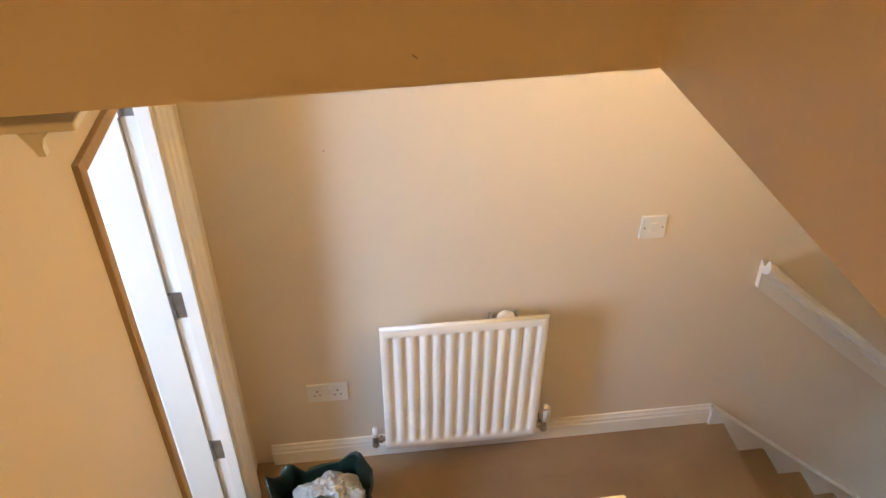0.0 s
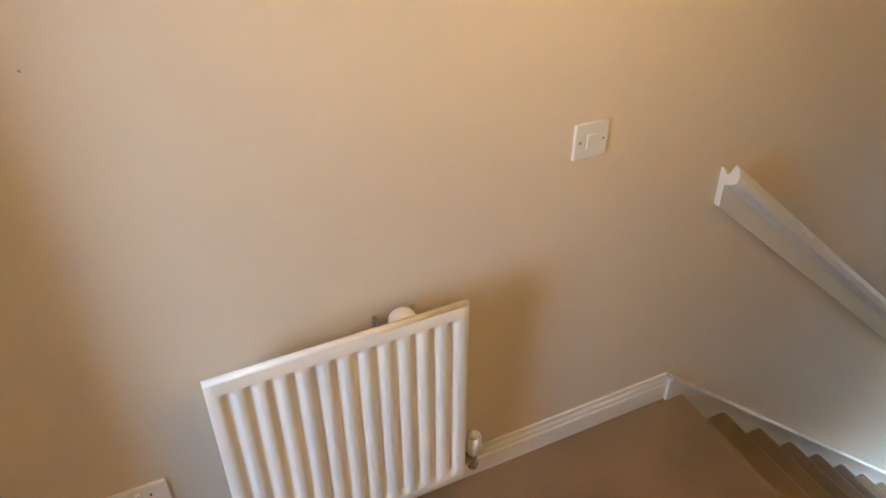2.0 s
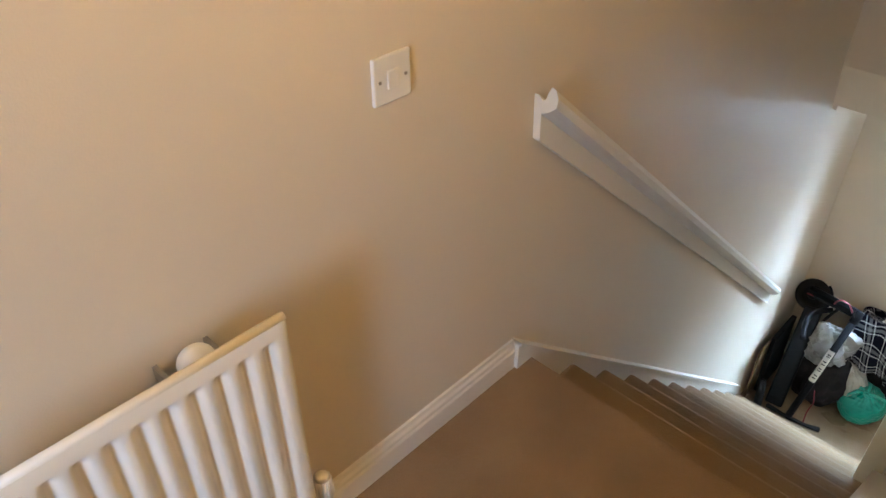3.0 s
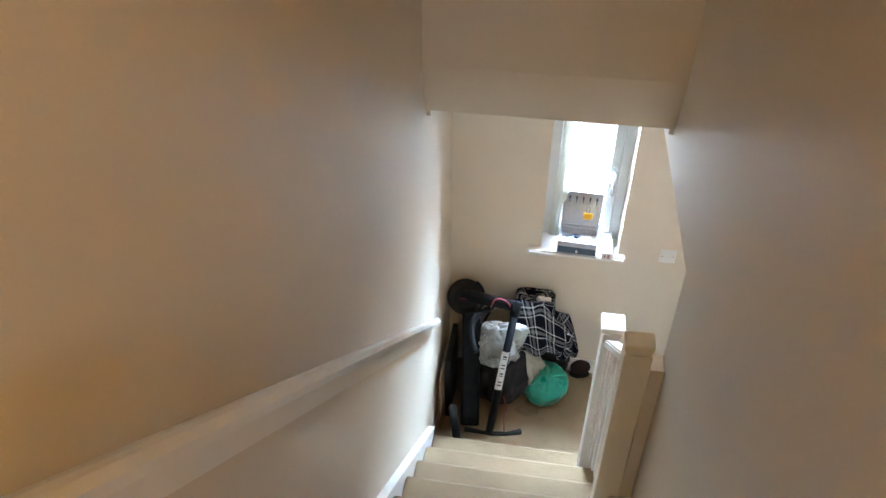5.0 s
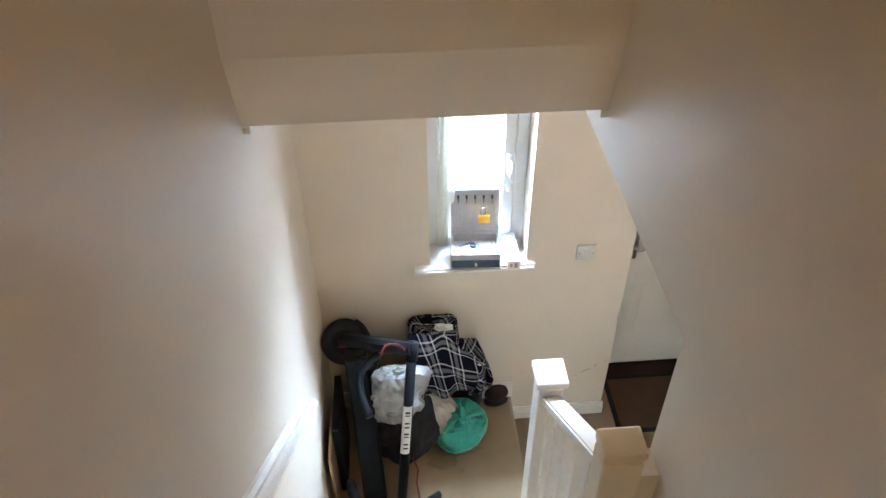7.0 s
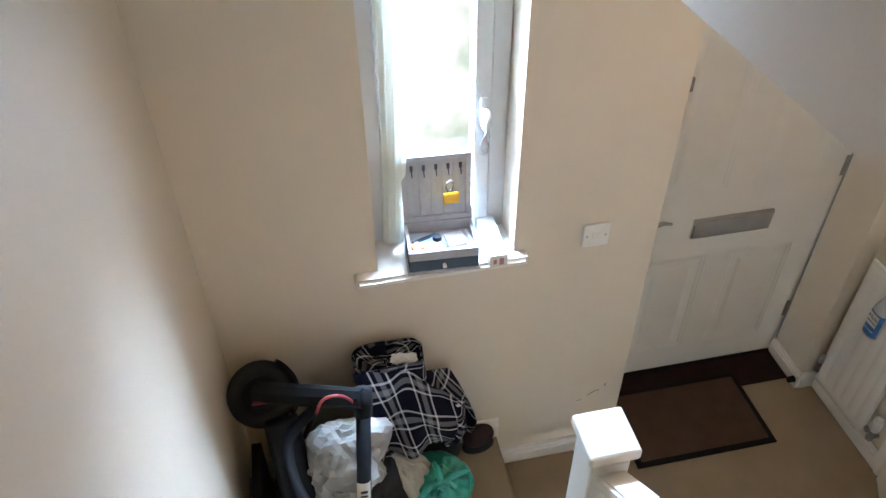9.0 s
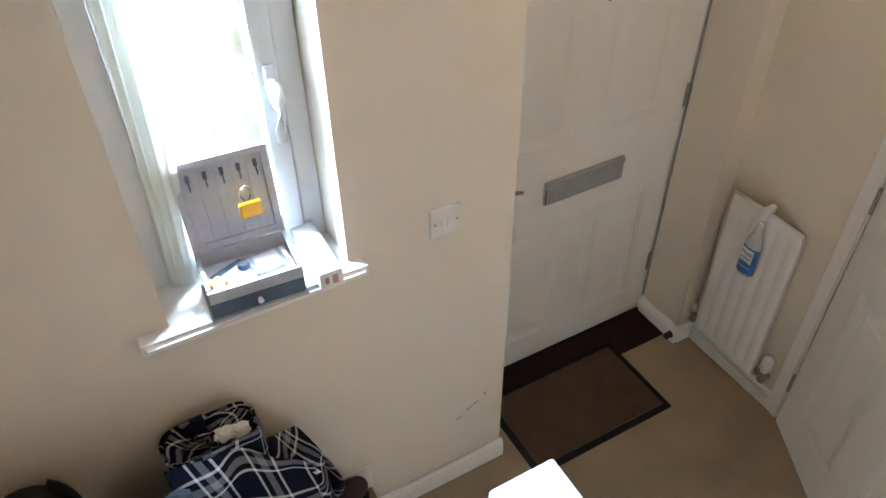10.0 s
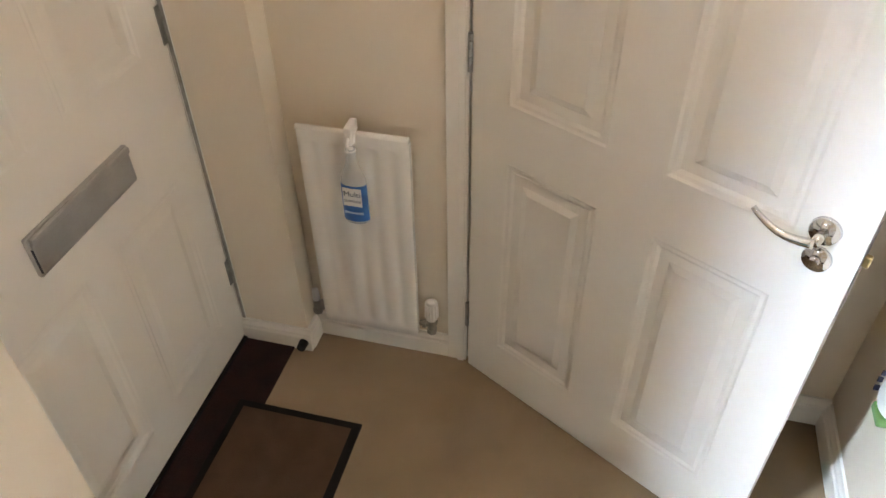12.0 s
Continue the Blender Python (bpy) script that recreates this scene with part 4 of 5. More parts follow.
bm = bmesh.new(); box(bm, -0.012, -0.002, -0.026, 0.024, -0.022, 0.020, bevel=0.006)
part("tag", bm, YELLOW, tag, smooth=True)
bm = bmesh.new(); pipe(bm, [(-0.004, 0.006, 0.018), (-0.005, 0.014, 0.035), (-0.003, 0.010, 0.052), (0.0, 0.0, 0.056), (-0.003, -0.008, 0.050), (-0.004, -0.006, 0.030), (-0.004, 0.002, 0.018)], 0.0019, 8)
part("clip", bm, INK, tag, "black wire clip")

inner = 1.130 + 0.057
def flat_item(name, label, category, mat, w, d, t, x, y, z, rz, bevel=0.001, rx=0):
    bm = bmesh.new(); box(bm, -w / 2, w / 2, -d / 2, d / 2, 0, t, bevel=bevel)
    ob = solid(name, bm, mat, label, category)
    ob.matrix_world = pose(x, y, z, rx, 0, rz)
    return ob


flat_item("note_pad", "cream note pad in the key box", "note pad", PAPER, 0.060, 0.055, 0.010, 3.112, -0.742, inner, 4)
flat_item("printed_card", "pale blue printed card in the key box", "card", PALEBLUE, 0.060, 0.066, 0.003, 3.097, -0.668, inner + 0.0052, 24)
flat_item("card_edge", "dark blue folded leaflet in the key box", "leaflet", NAVY, 0.082, 0.080, 0.004, 3.104, -0.664, inner + 0.001, 20)
flat_item("striped_pen", "white pen with black rings in the key box", "pen", PAPER, 0.085, 0.010, 0.009, 3.105, -0.785, inner, 6, 0.003)
flat_item("orange_charm", "orange plastic key charm", "key charm", ORANGE, 0.034, 0.032, 0.012, 3.090, -0.622, inner + 0.006, 30, 0.004)
flat_item("magenta_charm", "magenta plastic key charm", "key charm", PINK, 0.024, 0.036, 0.011, 3.066, -0.622, inner + 0.006, -20, 0.004)
bm = bmesh.new(); rod(bm, (0, 0, 0), (0, 0, 0.012), 0.014, 0.012, seg=20)
solid("key_fob", bm, INK, "round black key fob on the leaflet", "key fob").location = (3.120, -0.688, inner + 0.0085)

carton = thing("carton", "long white carton with faded print on the window board", "carton", (3.135, -0.858, 1.130))
carton.rotation_euler = (0, 0, radians(-1))
part("box", boxes((-0.105, 0.10, -0.027, 0.027, 0, 0.046), bevel=0.0015), PAPER, carton)
for k, (a, b) in enumerate(((-0.085, -0.070), (-0.062, -0.052), (-0.045, -0.040), (-0.030, -0.016))):
    part("print_bar", boxes((a, b, -0.007, 0.004, 0.046, 0.0464)), REDINK, carton, "faded red printing")
part("end_print", boxes((-0.1054, -0.105, -0.016, -0.002, 0.008, 0.034), (-0.1054, -0.105, 0.006, 0.016, 0.012, 0.030)), REDINK, carton, "dark red printed end")


# ---------------------------------------------------------------- landing: shelf and carrier bag
shelf = thing("corbel_shelf", "small white shelf on a curved corbel", "shelf", (LX, -0.872, 4.232))
bm = bmesh.new(); box(bm, 0, 0.105, -0.075, 0.14, 0.0, 0.014, bevel=0.003)
part("board", bm, GLOSS, shelf)
bm = bmesh.new()
prism(bm, [(0.030, -0.060, 0.0), (0.068, -0.060, 0.0), (0.060, -0.060, -0.008), (0.056, -0.060, -0.020), (0.057, -0.060, -0.034), (0.047, -0.060, -0.034), (0.042, -0.060, -0.020)], (0, -0.014, 0))
part("corbel", bm, GLOSS, shelf, "curved white corbel")

cb = thing("carrier_bag", "dark green woven carrier bag with white plastic inside", "carrier bag", (-1.530, -0.355, FF - 0.015))
bm = bmesh.new()
rows = []
for j in range(15):
    f = j / 14
    row = []
    for i in range(48):
        a = 2 * math.pi * i / 48
        k = 1 + 0.30 * noise.noise(Vector((math.cos(a) * 1.9, math.sin(a) * 1.9, f * 2.6 + 4))) + 0.10 * noise.noise(Vector((math.cos(a) * 5, math.sin(a) * 5, f * 5)))
        row.append(bm.verts.new((0.145 * k * (0.85 + 0.25 * f) * math.copysign(abs(math.cos(a)) ** 0.7, math.cos(a)), 0.105 * k * (0.9 + 0.1 * f) * math.copysign(abs(math.sin(a)) ** 0.7, math.sin(a)), f * (0.29 + 0.10 * noise.noise(Vector((math.cos(a) * 1.8, math.sin(a) * 1.8, 1)))))))
    rows.append(row)
for a, b in zip(rows, rows[1:]):
    for i in range(48):
        bm.faces.new((a[i], a[(i + 1) % 48], b[(i + 1) % 48], b[i]))
bm.faces.new(rows[0][::-1])
bag_body = part("body", bm, BAGPRINT, cb, smooth=True)
bag_body.modifiers.new("thick", "SOLIDIFY").thickness = 0.004
bm = bmesh.new(); blob(bm, (0.03, -0.01, 0.21), (0.115, 0.085, 0.10), 5, 0.18, 6, 0.10)
part("plastic_lining", bm, WHITEBAG, cb, "crumpled white plastic")
bm = bmesh.new(); pipe(bm, [(-0.10, -0.10, 0.25), (-0.07, -0.07, 0.30), (0.0, -0.05, 0.315), (0.07, -0.07, 0.30), (0.10, -0.10, 0.25)], 0.008, 8)
part("bag_handle", bm, BAGPRINT, cb, "dark green handle", True)

# small white plug-in low on the wall behind the hall door
pf = thing("plug_in_freshener", "white plug-in air freshener with green base", "air freshener", (1.69, -2.090, 0.470))
bm = bmesh.new(); blob(bm, (0.03, 0, 0.0), (0.028, 0.046, 0.056), 3, 0.02, 1.5, sub=4)
part("housing", bm, PLASTIC, pf, smooth=True)
bm = bmesh.new(); box(bm, 0.012, 0.056, -0.018, 0.040, -0.058, -0.034, bevel=0.006)
part("base", bm, GREEN, pf, "green translucent base")
part("vents", boxes((0.046, 0.056, -0.043, -0.039, 0.02, 0.034), (0.046, 0.056, -0.046, -0.042, -0.004, 0.010), (0.046, 0.056, -0.043, -0.039, -0.028, -0.014)), INK, pf, "dark vent slots")


# ---------------------------------------------------------------- the pile on the quarter landing
FLOOR = RISE
scoot = thing("electric_scooter", "black folded electric scooter stood on end in the corner", "scooter", (2.6, -0.3, FLOOR))
BACK = Matrix.Translation((-2.6, 0.3, -FLOOR))


def spart(name, bm, mat, label="", smooth=False, parent=None):
    ob = part(name, bm, mat, parent or scoot, label, smooth)
    if parent is None:
        ob.matrix_parent_inverse = BACK
    return ob


def wheel(c, n, r, width):
    c, n = Vector(c), Vector(n).normalized()
    q = Matrix.Translation(c) @ n.to_track_quat("Z", "Y").to_matrix().to_4x4()
    bm = bmesh.new()
    rows = []
    for i in range(40):
        a = 2 * math.pi * i / 40
        rows.append([bm.verts.new(q @ Vector(((r - width * 0.55 + width * 0.55 * math.cos(b)) * math.cos(a), (r - width * 0.55 + width * 0.55 * math.cos(b)) * math.sin(a), width * 0.5 * math.sin(b)))) for b in [2 * math.pi * j / 12 for j in range(12)]])
    for i in range(40):
        for j in range(12):
            bm.faces.new((rows[i][j], rows[(i + 1) % 40][j], rows[(i + 1) % 40][(j + 1) % 12], rows[i][(j + 1) % 12]))
    w = spart("wheel", bm, BLACK, "black rubber tyre", True)
    bm = bmesh.new()
    rod(bm, c - n * width * 0.32, c + n * width * 0.32, r - width * 0.7, seg=36)
    rod(bm, c - n * width * 0.45, c + n * width * 0.45, r * 0.35, r * 0.30, seg=28)
    h = spart("hub", bm, GUNMETAL, "dark motor hub")
    h.parent = w
    h.matrix_parent_inverse = Matrix.Identity(4)
    return w


FENDER = 130
WN = Vector((-0.74, -0.18, 0.64)).normalized()
wheel((2.945, -0.107, 0.832), WN, 0.103, 0.05)
wheel((2.475, -0.120, 0.300), (0.25, -0.95, 0.1), 0.105, 0.045)
bm = bmesh.new()
a, b = Vector((2.90, -0.135, 0.885)), Vector((2.755, -0.40, 0.972))
rod(bm, a, b, 0.034, 0.029, seg=8)
rod(bm, (2.92, -0.10, 0.872), (2.86, -0.20, 0.908), 0.032, 0.030, seg=8)
spart("fork", bm, GUNMETAL, "thick black fork arm")
bm = bmesh.new()
rod(bm, (2.880, -0.085, 0.872), (2.872, -0.150, 0.880), 0.0045, seg=8)
spart("reflector", bm, RED, "thin red reflector strip")
bm = bmesh.new()
top, low = Vector((2.765, -0.402, 0.957)), Vector((2.455, -0.318, 0.285))
rod(bm, top, low, 0.021, seg=18)
rod(bm, top + (top - low).normalized() * 0.03, top - (top - low).normalized() * 0.05, 0.027, seg=8)
spart("stem", bm, GUNMETAL, "black tubular stem", True)
dirs = (low - top).normalized()
side = Vector((-0.85, -0.1, 0.35)); side = (side - dirs * side.dot(dirs)).normalized()
bn = dirs.cross(side)
Q = Matrix(((*bn, 0), (*side, 0), (*dirs, 0), (0, 0, 0, 1))).transposed()
Q.translation = Vector((2.610, -0.357, 0.630))
bm = bmesh.new()
rows = []
for z in (-0.112, 0.112):
    rows.append([bm.verts.new(Q @ Vector((0.0225 * math.sin(t), 0.0225 * math.cos(t), z))) for t in [radians(-62 + 124 * i / 10) for i in range(11)]])
for i in range(10):
    bm.faces.new((rows[0][i], rows[0][i + 1], rows[1][i + 1], rows[1][i]))
decal = spart("decal", bm, PAPER, "white maker's decal", True)
for k in range(4):
    zc = -0.075 + k * 0.05
    bm = bmesh.new()
    for dz in ((-0.013, -0.006), (0.006, 0.013)) if k % 2 else ((-0.013, -0.005), (0.002, 0.007)):
        box(bm, -0.010, 0.010, 0.0222, 0.0236, zc + dz[0], zc + dz[1], m=Q)
    o = spart("decal_mark", bm, INK, "plain dark mark")
    o.parent, o.matrix_parent_inverse = decal, Matrix.Identity(4)
bm = bmesh.new()
pipe(bm, [(2.47, -0.18, 0.262), (2.458, -0.28, 0.268), (2.455, -0.33, 0.270), (2.475, -0.42, 0.262), (2.52, -0.49, 0.238)], [0.015, 0.011, 0.014, 0.011, 0.017])
spart("handlebar", bm, BLACK, "black handlebar with grips", True)
bm = bmesh.new()
pipe(bm, [(2.49, -0.40, 0.262), (2.55, -0.39, 0.30), (2.58, -0.40, 0.36), (2.57, -0.38, 0.46)], 0.004, 6)
spart("brake_cable", bm, RED, "thin red brake cable", True)
bm = bmesh.new()
du = (Vector((2.87, -0.155, 0.80)) - Vector((2.50, -0.205, 0.235)))
dl = du.length; du.normalize()
sx = Vector((0.1, -1, 0)); sx = (sx - du * sx.dot(du)).normalized(); sn = du.cross(sx)
QD = Matrix(((*sx, 0), (*sn, 0), (*du, 0), (0, 0, 0, 1))).transposed(); QD.translation = Vector((2.50, -0.205, 0.235))
box(bm, -0.052, 0.052, -0.024, 0.024, 0.02, dl, bevel=0.012, m=QD)
spart("deck", bm, GUNMETAL, "long dark deck")
bm = bmesh.new(); box(bm, -0.040, 0.040, -0.0265, 0.0265, 0.07, dl - 0.08, bevel=0.001, m=QD)
spart("grip_pad", bm, DECK, "dark blue-grey rubber grip pad")
bm = bmesh.new()
pts = []
for i in range(13):
    f = i / 12
    pts.append((2.86 - 0.10 * f + 0.02 * math.sin(f * 3.14), -0.215 - 0.185 * f, 0.70 + 0.245 * math.sin(f * 2.2) + 0.02 * f))
pipe(bm, pts, 0.009, 10)
spart("power_cable", bm, BLACK, "black looped cable", True)
bm = bmesh.new(); pipe(bm, curve_through([(2.700, -0.274, 1.010), (2.712, -0.289, 1.039), (2.724, -0.315, 1.042), (2.736, -0.351, 1.017), (2.748, -0.380, 0.955), (2.760, -0.393, 0.881), (2.758, -0.402, 0.840)]), 0.0042, 8)
spart("brake_hose", bm, RED, "red brake hose arching to the stem", True)
bm = bmesh.new(); pipe(bm, curve_through([(2.820, -0.261, 0.879), (2.770, -0.198, 0.863), (2.720, -0.174, 0.838), (2.640, -0.184, 0.817), (2.560, -0.214, 0.795)]), 0.017, 10)
spart("side_rail", bm, GUNMETAL, "curved dark frame rail", True)
bm = bmesh.new()
side_u = WN.cross(Vector((0, 0, 1))).normalized()
side_v = WN.cross(side_u)
hoop = [Vector((2.945, -0.107, 0.832)) + (side_u * math.cos(t) + side_v * math.sin(t)) * 0.112 for t in [radians(FENDER + 9 * k) for k in range(12)]]
strip = [(bm.verts.new(p - WN * 0.030), bm.verts.new(p + WN * 0.030)) for p in hoop]
for one, two in zip(strip, strip[1:]):
    bm.faces.new((one[0], two[0], two[1], one[1]))
fender = spart("mudguard", bm, GUNMETAL, "short black mudguard over the tyre", True)
fender.modifiers.new("thick", "SOLIDIFY").thickness = 0.014


def sack(name, label, category, mat, *blobs, smooth=True, knot=None):
    bm = bmesh.new()
    for bl in blobs:
        blob(bm, **bl)
    return solid(name, bm, mat, label, category, smooth=smooth)


sack("black_holdall", "slack black fabric holdall on the quarter landing", "holdall", DARKCLOTH,
     dict(c=(2.83, -0.34, 0.40), r=(0.17, 0.17, 0.23), seed=4, amp=0.10, freq=5, crease=0.05, floor=FLOOR))
wb = sack("white_plastic_bag", "crumpled white plastic bag on top of the holdall", "plastic bag", WHITEBAG,
          dict(c=(2.790, -0.335, 0.672), r=(0.085, 0.105, 0.120), seed=8, amp=0.24, freq=3.6, crease=0.17, sub=4), smooth=False)
bm = bmesh.new()
blob(bm, (2.760, -0.290, 0.620), (0.060, 0.080, 0.085), 15, 0.26, 3.2, 0.20, sub=4)
part("loose_flap", bm, WHITEBAG, wb, "folded-over flap of thin plastic")
sack("grey_plastic_bag", "slumped grey printed plastic bag", "plastic bag", GREYBAG,
     dict(c=(2.825, -0.525, 0.395), r=(0.070, 0.082, 0.190), seed=12, amp=0.16, freq=4, crease=0.12, floor=FLOOR, sub=4, tilt=Matrix.Rotation(radians(-24), 3, "X")), smooth=False)
POLE = Vector((-0.42, -0.10, 0.90)).normalized()
PX = POLE.cross(Vector((0, 1, 0))).normalized()
PY = POLE.cross(PX)
GC = Vector((2.822, -0.602, 0.330))


def gathered(bm, c, r, pleats):
    """A tied bag: pleats run from its knot at POLE over the body."""
    for v in bmesh.ops.create_icosphere(bm, subdivisions=6, radius=1)["verts"]:
        d = v.co.normalized()
        th = math.acos(max(-1, min(1, d.dot(POLE))))
        phi = math.atan2(d.dot(PY), d.dot(PX))
        wave = math.cos(pleats * phi + 2.5 * noise.noise(d * 1.5)) + 0.5 * math.cos(pleats * 1.7 * phi + 1)
        k = 1 + 0.055 * wave * math.exp(-1.1 * th) * min(1, th * 3) + 0.10 * noise.noise(d * 1.6 + Vector((3, 1, 2))) + 0.035 * (1 - 2 * abs(noise.noise(d * 4)))
        k += 0.10 * math.exp(-(th / 0.35) ** 2) - 0.06 * math.exp(-((th - 0.7) / 0.35) ** 2)
        p = Vector((d.x * r[0], d.y * r[1], d.z * r[2])) * k + c
        p.z = max(p.z, FLOOR)
        v.co = p


bm = bmesh.new()
gathered(bm, GC, (0.116, 0.136, 0.140), 9)
gb = solid("green_carrier_bag", bm, GREENBAG, "knotted teal plastic carrier bag on the carpet", "carrier bag", smooth=True)
KN = GC + POLE * 0.146
bm = bmesh.new()
blob(bm, KN, (0.022, 0.024, 0.018), 9, 0.25, 9, 0.12, sub=4)
part("knot", bm, GREENBAG, gb, "tied knot", True)
for ends in ([(0, 0, 0), (0.015, -0.050, 0.012), (0.032, -0.098, -0.010), (0.020, -0.112, -0.055), (0.0, -0.095, -0.075)], [(0, 0, 0), (-0.012, 0.045, 0.004), (-0.026, 0.082, -0.040), (-0.02, 0.088, -0.072)], [(0, 0, 0), (0.035, 0.004, 0.028), (0.062, 0.012, 0.030)]):
    bm = bmesh.new(); pipe(bm, [KN + Vector(p) for p in ends], [0.014, 0.011, 0.008, 0.007, 0.006][:len(ends)], 8)
    part("bag_handle", bm, GREENBAG, gb, "twisted handle", True)

# tartan throw bundled in the corner: a folded roll above a draped fall
throw = thing("tartan_throw", "navy and white tartan throw bundled in the corner", "throw", (2.97, -0.55, 0.5))
TB = Matrix.Translation((-2.97, 0.55, -0.5))
bm = bmesh.new()
uvl = bm.loops.layers.uv.new("UVMap")


def sheet(fn, nu, nv, scale_u, scale_v, spin=0.0):
    g = [[bm.verts.new(fn(i / nu, j / nv)) for i in range(nu + 1)] for j in range(nv + 1)]
    for j in range(nv):
        for i in range(nu):
            f = bm.faces.new((g[j][i], g[j][i + 1], g[j + 1][i + 1], g[j + 1][i]))
            for lp, (a, b) in zip(f.loops, ((i, j), (i + 1, j), (i + 1, j + 1), (i, j + 1))):
                u, v = a / nu * scale_u, b / nv * scale_v
                lp[uvl].uv = (u * math.cos(spin) - v * math.sin(spin), u * math.sin(spin) + v * math.cos(spin))


def roll(u, v):
    a = 2 * math.pi * u
    k = 1 + 0.05 * noise.noise(Vector((math.cos(a) * 2, math.sin(a) * 2, v * 2)))
    cx = 3.018 - 0.02 * v
    x = cx + 0.062 * k * math.copysign(abs(math.cos(a)) ** 0.6, math.cos(a))
    y = -0.500 - 0.03 * (1 - v) + 0.112 * k * math.copysign(abs(math.sin(a)) ** 0.6, math.sin(a))
    return (x, y, 0.48 + 0.375 * v + 0.012 * noise.noise(Vector((a, v * 3, 2))))


sheet(roll, 56, 24, 0.62, 0.44, 0.12)


def roll_in(u, v):
    p = roll(u, 1.0)
    c = Vector((2.998, -0.500, 0.0))
    q = Vector((p[0], p[1], 0)).lerp(c, 0.08 + 0.92 * v)
    return (q.x, q.y, p[2] - 0.012 - 0.035 * v ** 0.5 + 0.015 * noise.noise(q * 25))


sheet(roll_in, 56, 6, 0.62, 0.12, 0.25)


def quad(u, v, tl, tr, br, bl):
    return Vector(tl).lerp(Vector(tr), u).lerp(Vector(bl).lerp(Vector(br), u), v)


def fall(u, v):
    """Hangs from the front of the roll, its top edge dropping towards the hall side."""
    p = quad(u, v, (2.935, -0.385, 0.868), (2.925, -0.705, 0.690), (2.872, -0.662, 0.530), (2.792, -0.430, 0.600))
    p.z += 0.055 * math.sin(math.pi * u) * (1 - v)
    p.x -= 0.035 * math.sin(math.pi * v) * (0.4 + 0.6 * u) + 0.012 * math.sin(u * 9 + v * 2.5)
    p += Vector((0.030, 0.010, 0.012)) * noise.noise(Vector((u * 3.5, v * 3, 5)))
    return p


def side_fall(u, v):
    """A second fold that drops behind, beside the slipper."""
    p = quad(u, v, (2.990, -0.610, 0.760), (3.035, -0.700, 0.700), (2.970, -0.772, 0.440), (2.885, -0.660, 0.470))
    p.y -= 0.030 * math.sin(math.pi * v) * u
    p.x -= 0.040 * math.sin(math.pi * v) + 0.014 * min(1, 3 * v) * math.sin(u * 12 + v * 3)
    p += Vector((0.025, 0.008, 0.010)) * min(1, 3 * v) * noise.noise(Vector((u * 4, v * 4, 11)))
    return p


def throw_part(name):
    bmesh.ops.remove_doubles(bm, verts=bm.verts, dist=0.0002)
    o = part(name, bm, PLAID, throw, smooth=True)
    o.matrix_parent_inverse = TB
    o.modifiers.new("thick", "SOLIDIFY").thickness = 0.006


throw_part("folded_roll")
bm = bmesh.new()
uvl = bm.loops.layers.uv.new("UVMap")
sheet(fall, 64, 48, 0.37, 0.36, 0.16)
throw_part("draped_fall")
bm = bmesh.new()
uvl = bm.loops.layers.uv.new("UVMap")
sheet(side_fall, 40, 40, 0.20, 0.34, 0.5)
throw_part("side_fold")
sack("folded_blanket", "dark folded blanket under the tartan throw", "blanket", DARKCLOTH,
     dict(c=(3.005, -0.60, 0.39), r=(0.070, 0.130, 0.23), seed=31, amp=0.12, freq=5, crease=0.05, floor=FLOOR))
bm = bmesh.new()
for c in ((2.995, -0.535, 0.832), (2.985, -0.570, 0.836)):
    blob(bm, c, (0.018, 0.024, 0.010), 3, 0.3, 8, 0.2, sub=3)
solid("paper_tissue", bm, PAPER, "crumpled white tissue on the throw", "tissue")
flat_item("care_label", "small white care tag on the throw", "tag", PAPER, 0.03, 0.022, 0.001, 2.905, -0.700, 0.672, 30, 0.0, 35)

# slipper
bm = bmesh.new()
blob(bm, (3.048, -0.818, 0.262), (0.060, 0.034, 0.058), 6, 0.05, 3, 0.0, floor=FLOOR + 0.018, tilt=Matrix.Rotation(radians(-80), 3, "Z"))
slip = solid("slipper", bm, SHOE, "dark brown suede slipper against the wall", "slipper", smooth=True)
bm = bmesh.new()
blob(bm, (3.048, -0.818, FLOOR + 0.010), (0.063, 0.037, 0.014), 6, 0.02, 2, 0.0, floor=FLOOR, tilt=Matrix.Rotation(radians(-80), 3, "Z"), sub=4)
part("sole", bm, BLACK, slip, "dark rubber sole", True)

# flattened cardboard behind the scooter
bm = bmesh.new(); box(bm, 2.50, 2.82, -0.032, -0.022, FLOOR, 0.60, bevel=0.001)
cbx = solid("cardboard_sheet", bm, CARDBOARD, "flat brown cardboard leaning on the wall", "cardboard")
cbx.matrix_world = Matrix.Translation((0, -0.005, 0))
bm = bmesh.new(); box(bm, 2.60, 2.90, -0.075, -0.045, FLOOR, 0.66, bevel=0.003)
solid("black_folder", bm, GUNMETAL, "thin black case stood against the wall", "case")


# ---------------------------------------------------------------- scuffs on the walls
SCUFF = material("grey_scuff", (0.38, 0.34, 0.30), 0.8, scale=30)


def scuff(points, r, label):
    bm = bmesh.new()
    pipe(bm, points, r, 6)
    return solid("scuff_mark", bm, SCUFF, label, "mark", S)


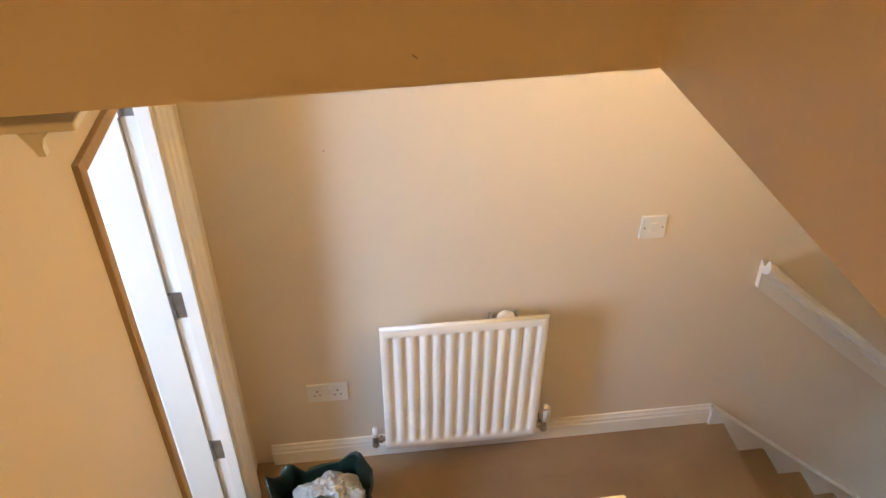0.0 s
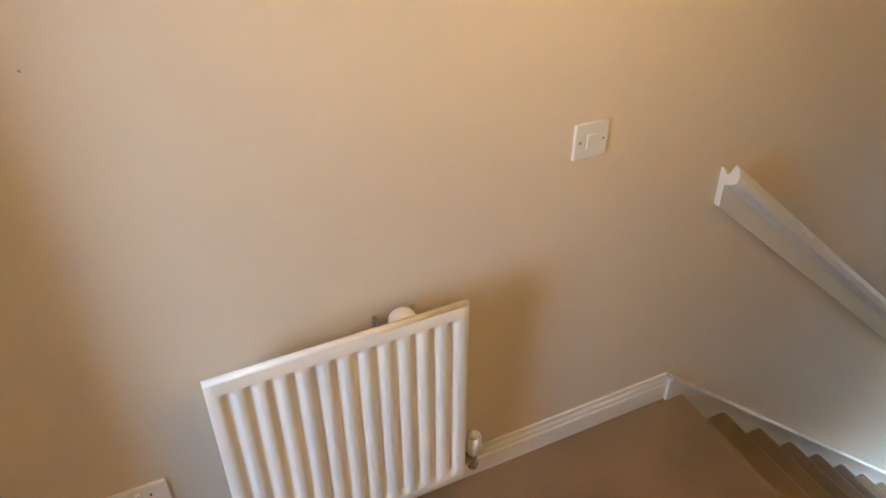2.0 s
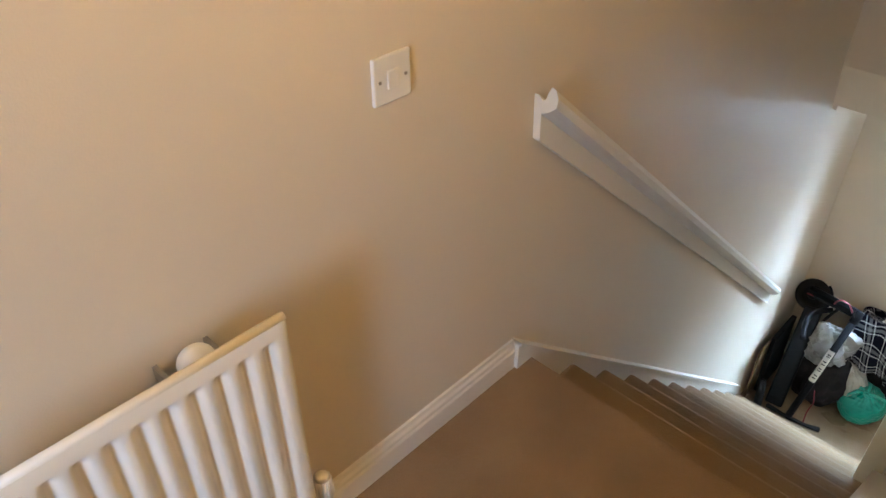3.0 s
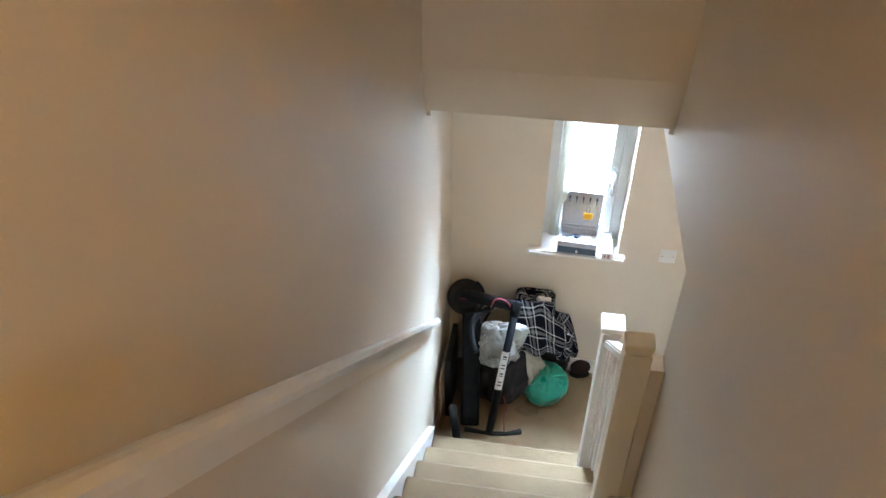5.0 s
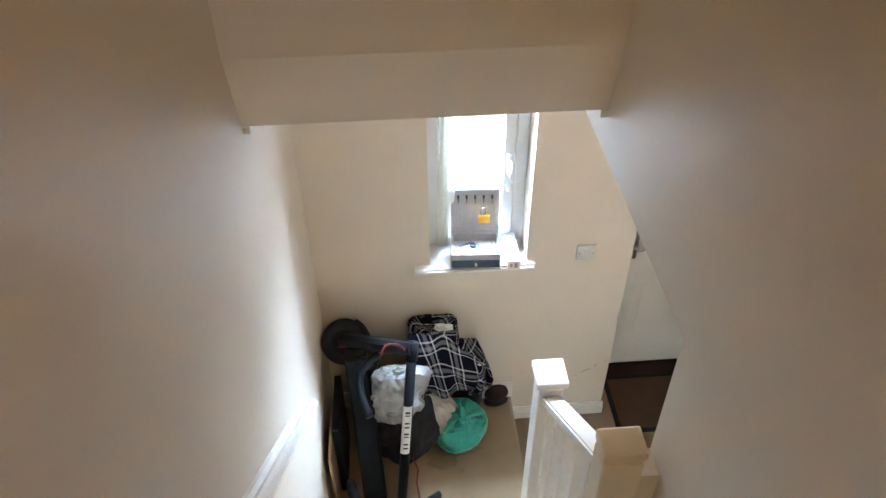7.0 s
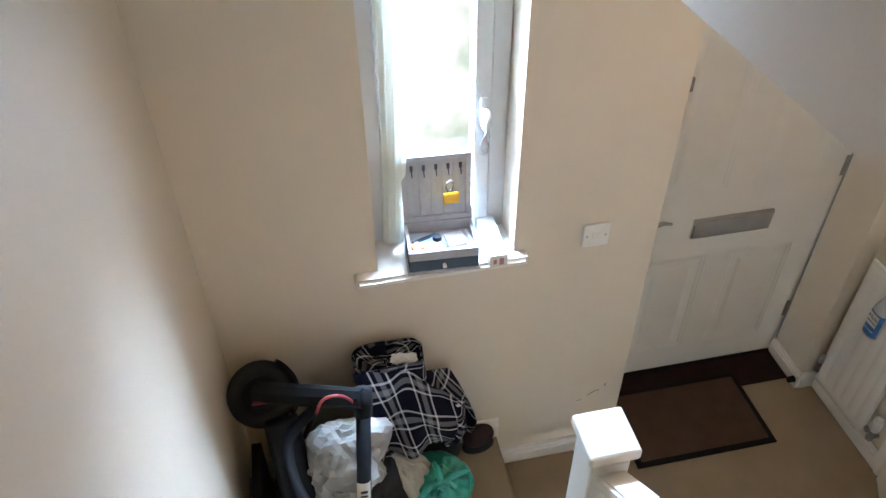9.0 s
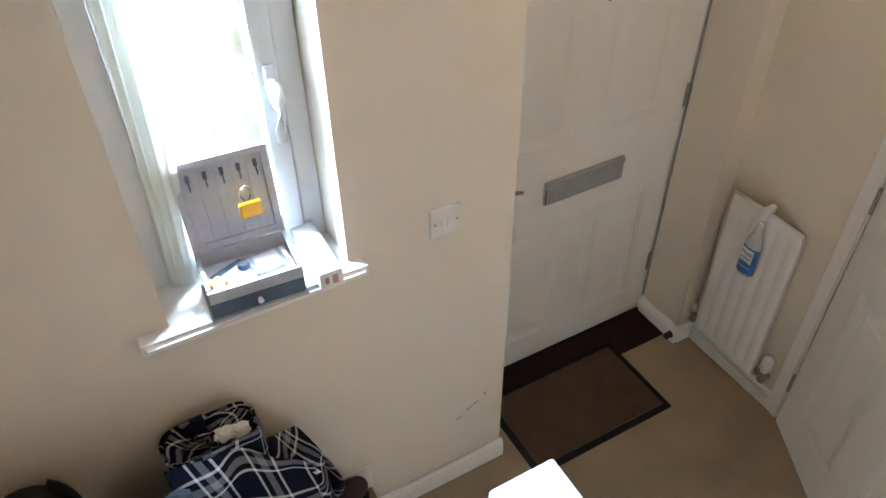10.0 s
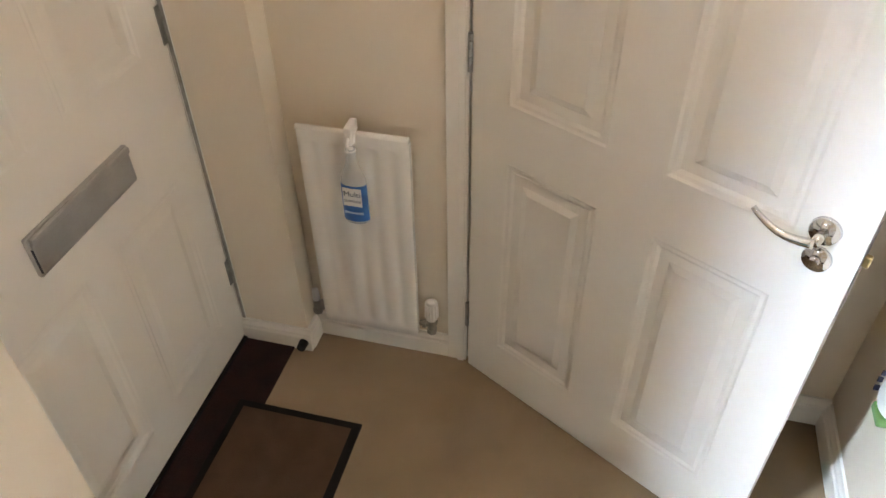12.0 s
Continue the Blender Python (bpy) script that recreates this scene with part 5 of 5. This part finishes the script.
scuff([(WX - 0.0005, -1.255, 0.335), (WX - 0.0005, -1.275, 0.350), (WX - 0.0005, -1.300, 0.358)], 0.0022, "grey scuff on the wall near the front door")
scuff([(WX - 0.0005, -1.320, 0.375), (WX - 0.0005, -1.322, 0.390)], 0.0026, "small grey scuff near the front door")
scuff([(WX - 0.0005, -1.215, 0.310), (WX - 0.0005, -1.235, 0.318)], 0.0018, "faint grey scuff near the front door")
scuff([(-1.259, -0.9625, 4.324), (-1.256, -0.9625, 4.321), (-1.253, -0.9625, 4.319)], 0.0012, "small dark mark on the bulkhead")
scuff([(-1.43, -0.0005, 3.66), (-1.433, -0.0005, 3.663)], 0.002, "tiny mark on the landing wall")


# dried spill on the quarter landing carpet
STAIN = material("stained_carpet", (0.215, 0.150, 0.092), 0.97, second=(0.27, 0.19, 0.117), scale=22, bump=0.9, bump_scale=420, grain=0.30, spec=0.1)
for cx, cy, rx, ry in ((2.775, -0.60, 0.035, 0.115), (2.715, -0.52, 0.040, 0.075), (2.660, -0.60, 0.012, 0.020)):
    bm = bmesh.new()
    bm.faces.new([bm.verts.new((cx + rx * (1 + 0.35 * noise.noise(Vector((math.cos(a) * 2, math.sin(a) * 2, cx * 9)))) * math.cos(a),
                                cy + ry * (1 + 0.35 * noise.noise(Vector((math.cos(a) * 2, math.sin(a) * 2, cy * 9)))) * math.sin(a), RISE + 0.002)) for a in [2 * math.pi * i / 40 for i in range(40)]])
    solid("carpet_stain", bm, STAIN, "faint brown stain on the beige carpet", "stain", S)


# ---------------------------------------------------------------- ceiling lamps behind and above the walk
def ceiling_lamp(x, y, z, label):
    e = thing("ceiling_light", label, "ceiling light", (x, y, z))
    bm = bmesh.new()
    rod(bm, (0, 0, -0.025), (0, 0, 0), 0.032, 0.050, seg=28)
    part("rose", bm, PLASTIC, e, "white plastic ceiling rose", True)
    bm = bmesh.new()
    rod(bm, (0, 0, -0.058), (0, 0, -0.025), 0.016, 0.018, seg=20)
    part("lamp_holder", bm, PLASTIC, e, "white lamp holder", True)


ceiling_lamp(-0.58, -0.86, CEIL_F, "white batten lamp holder on the landing ceiling")
# unseen fixture added to go with the hall fill
ceiling_lamp(2.20, -1.70, CEIL_G, "added unseen white batten lamp holder over the hall fill")
ceiling_lamp(-1.36, -2.60, 6.85, "white batten lamp holder above the upper stairs")
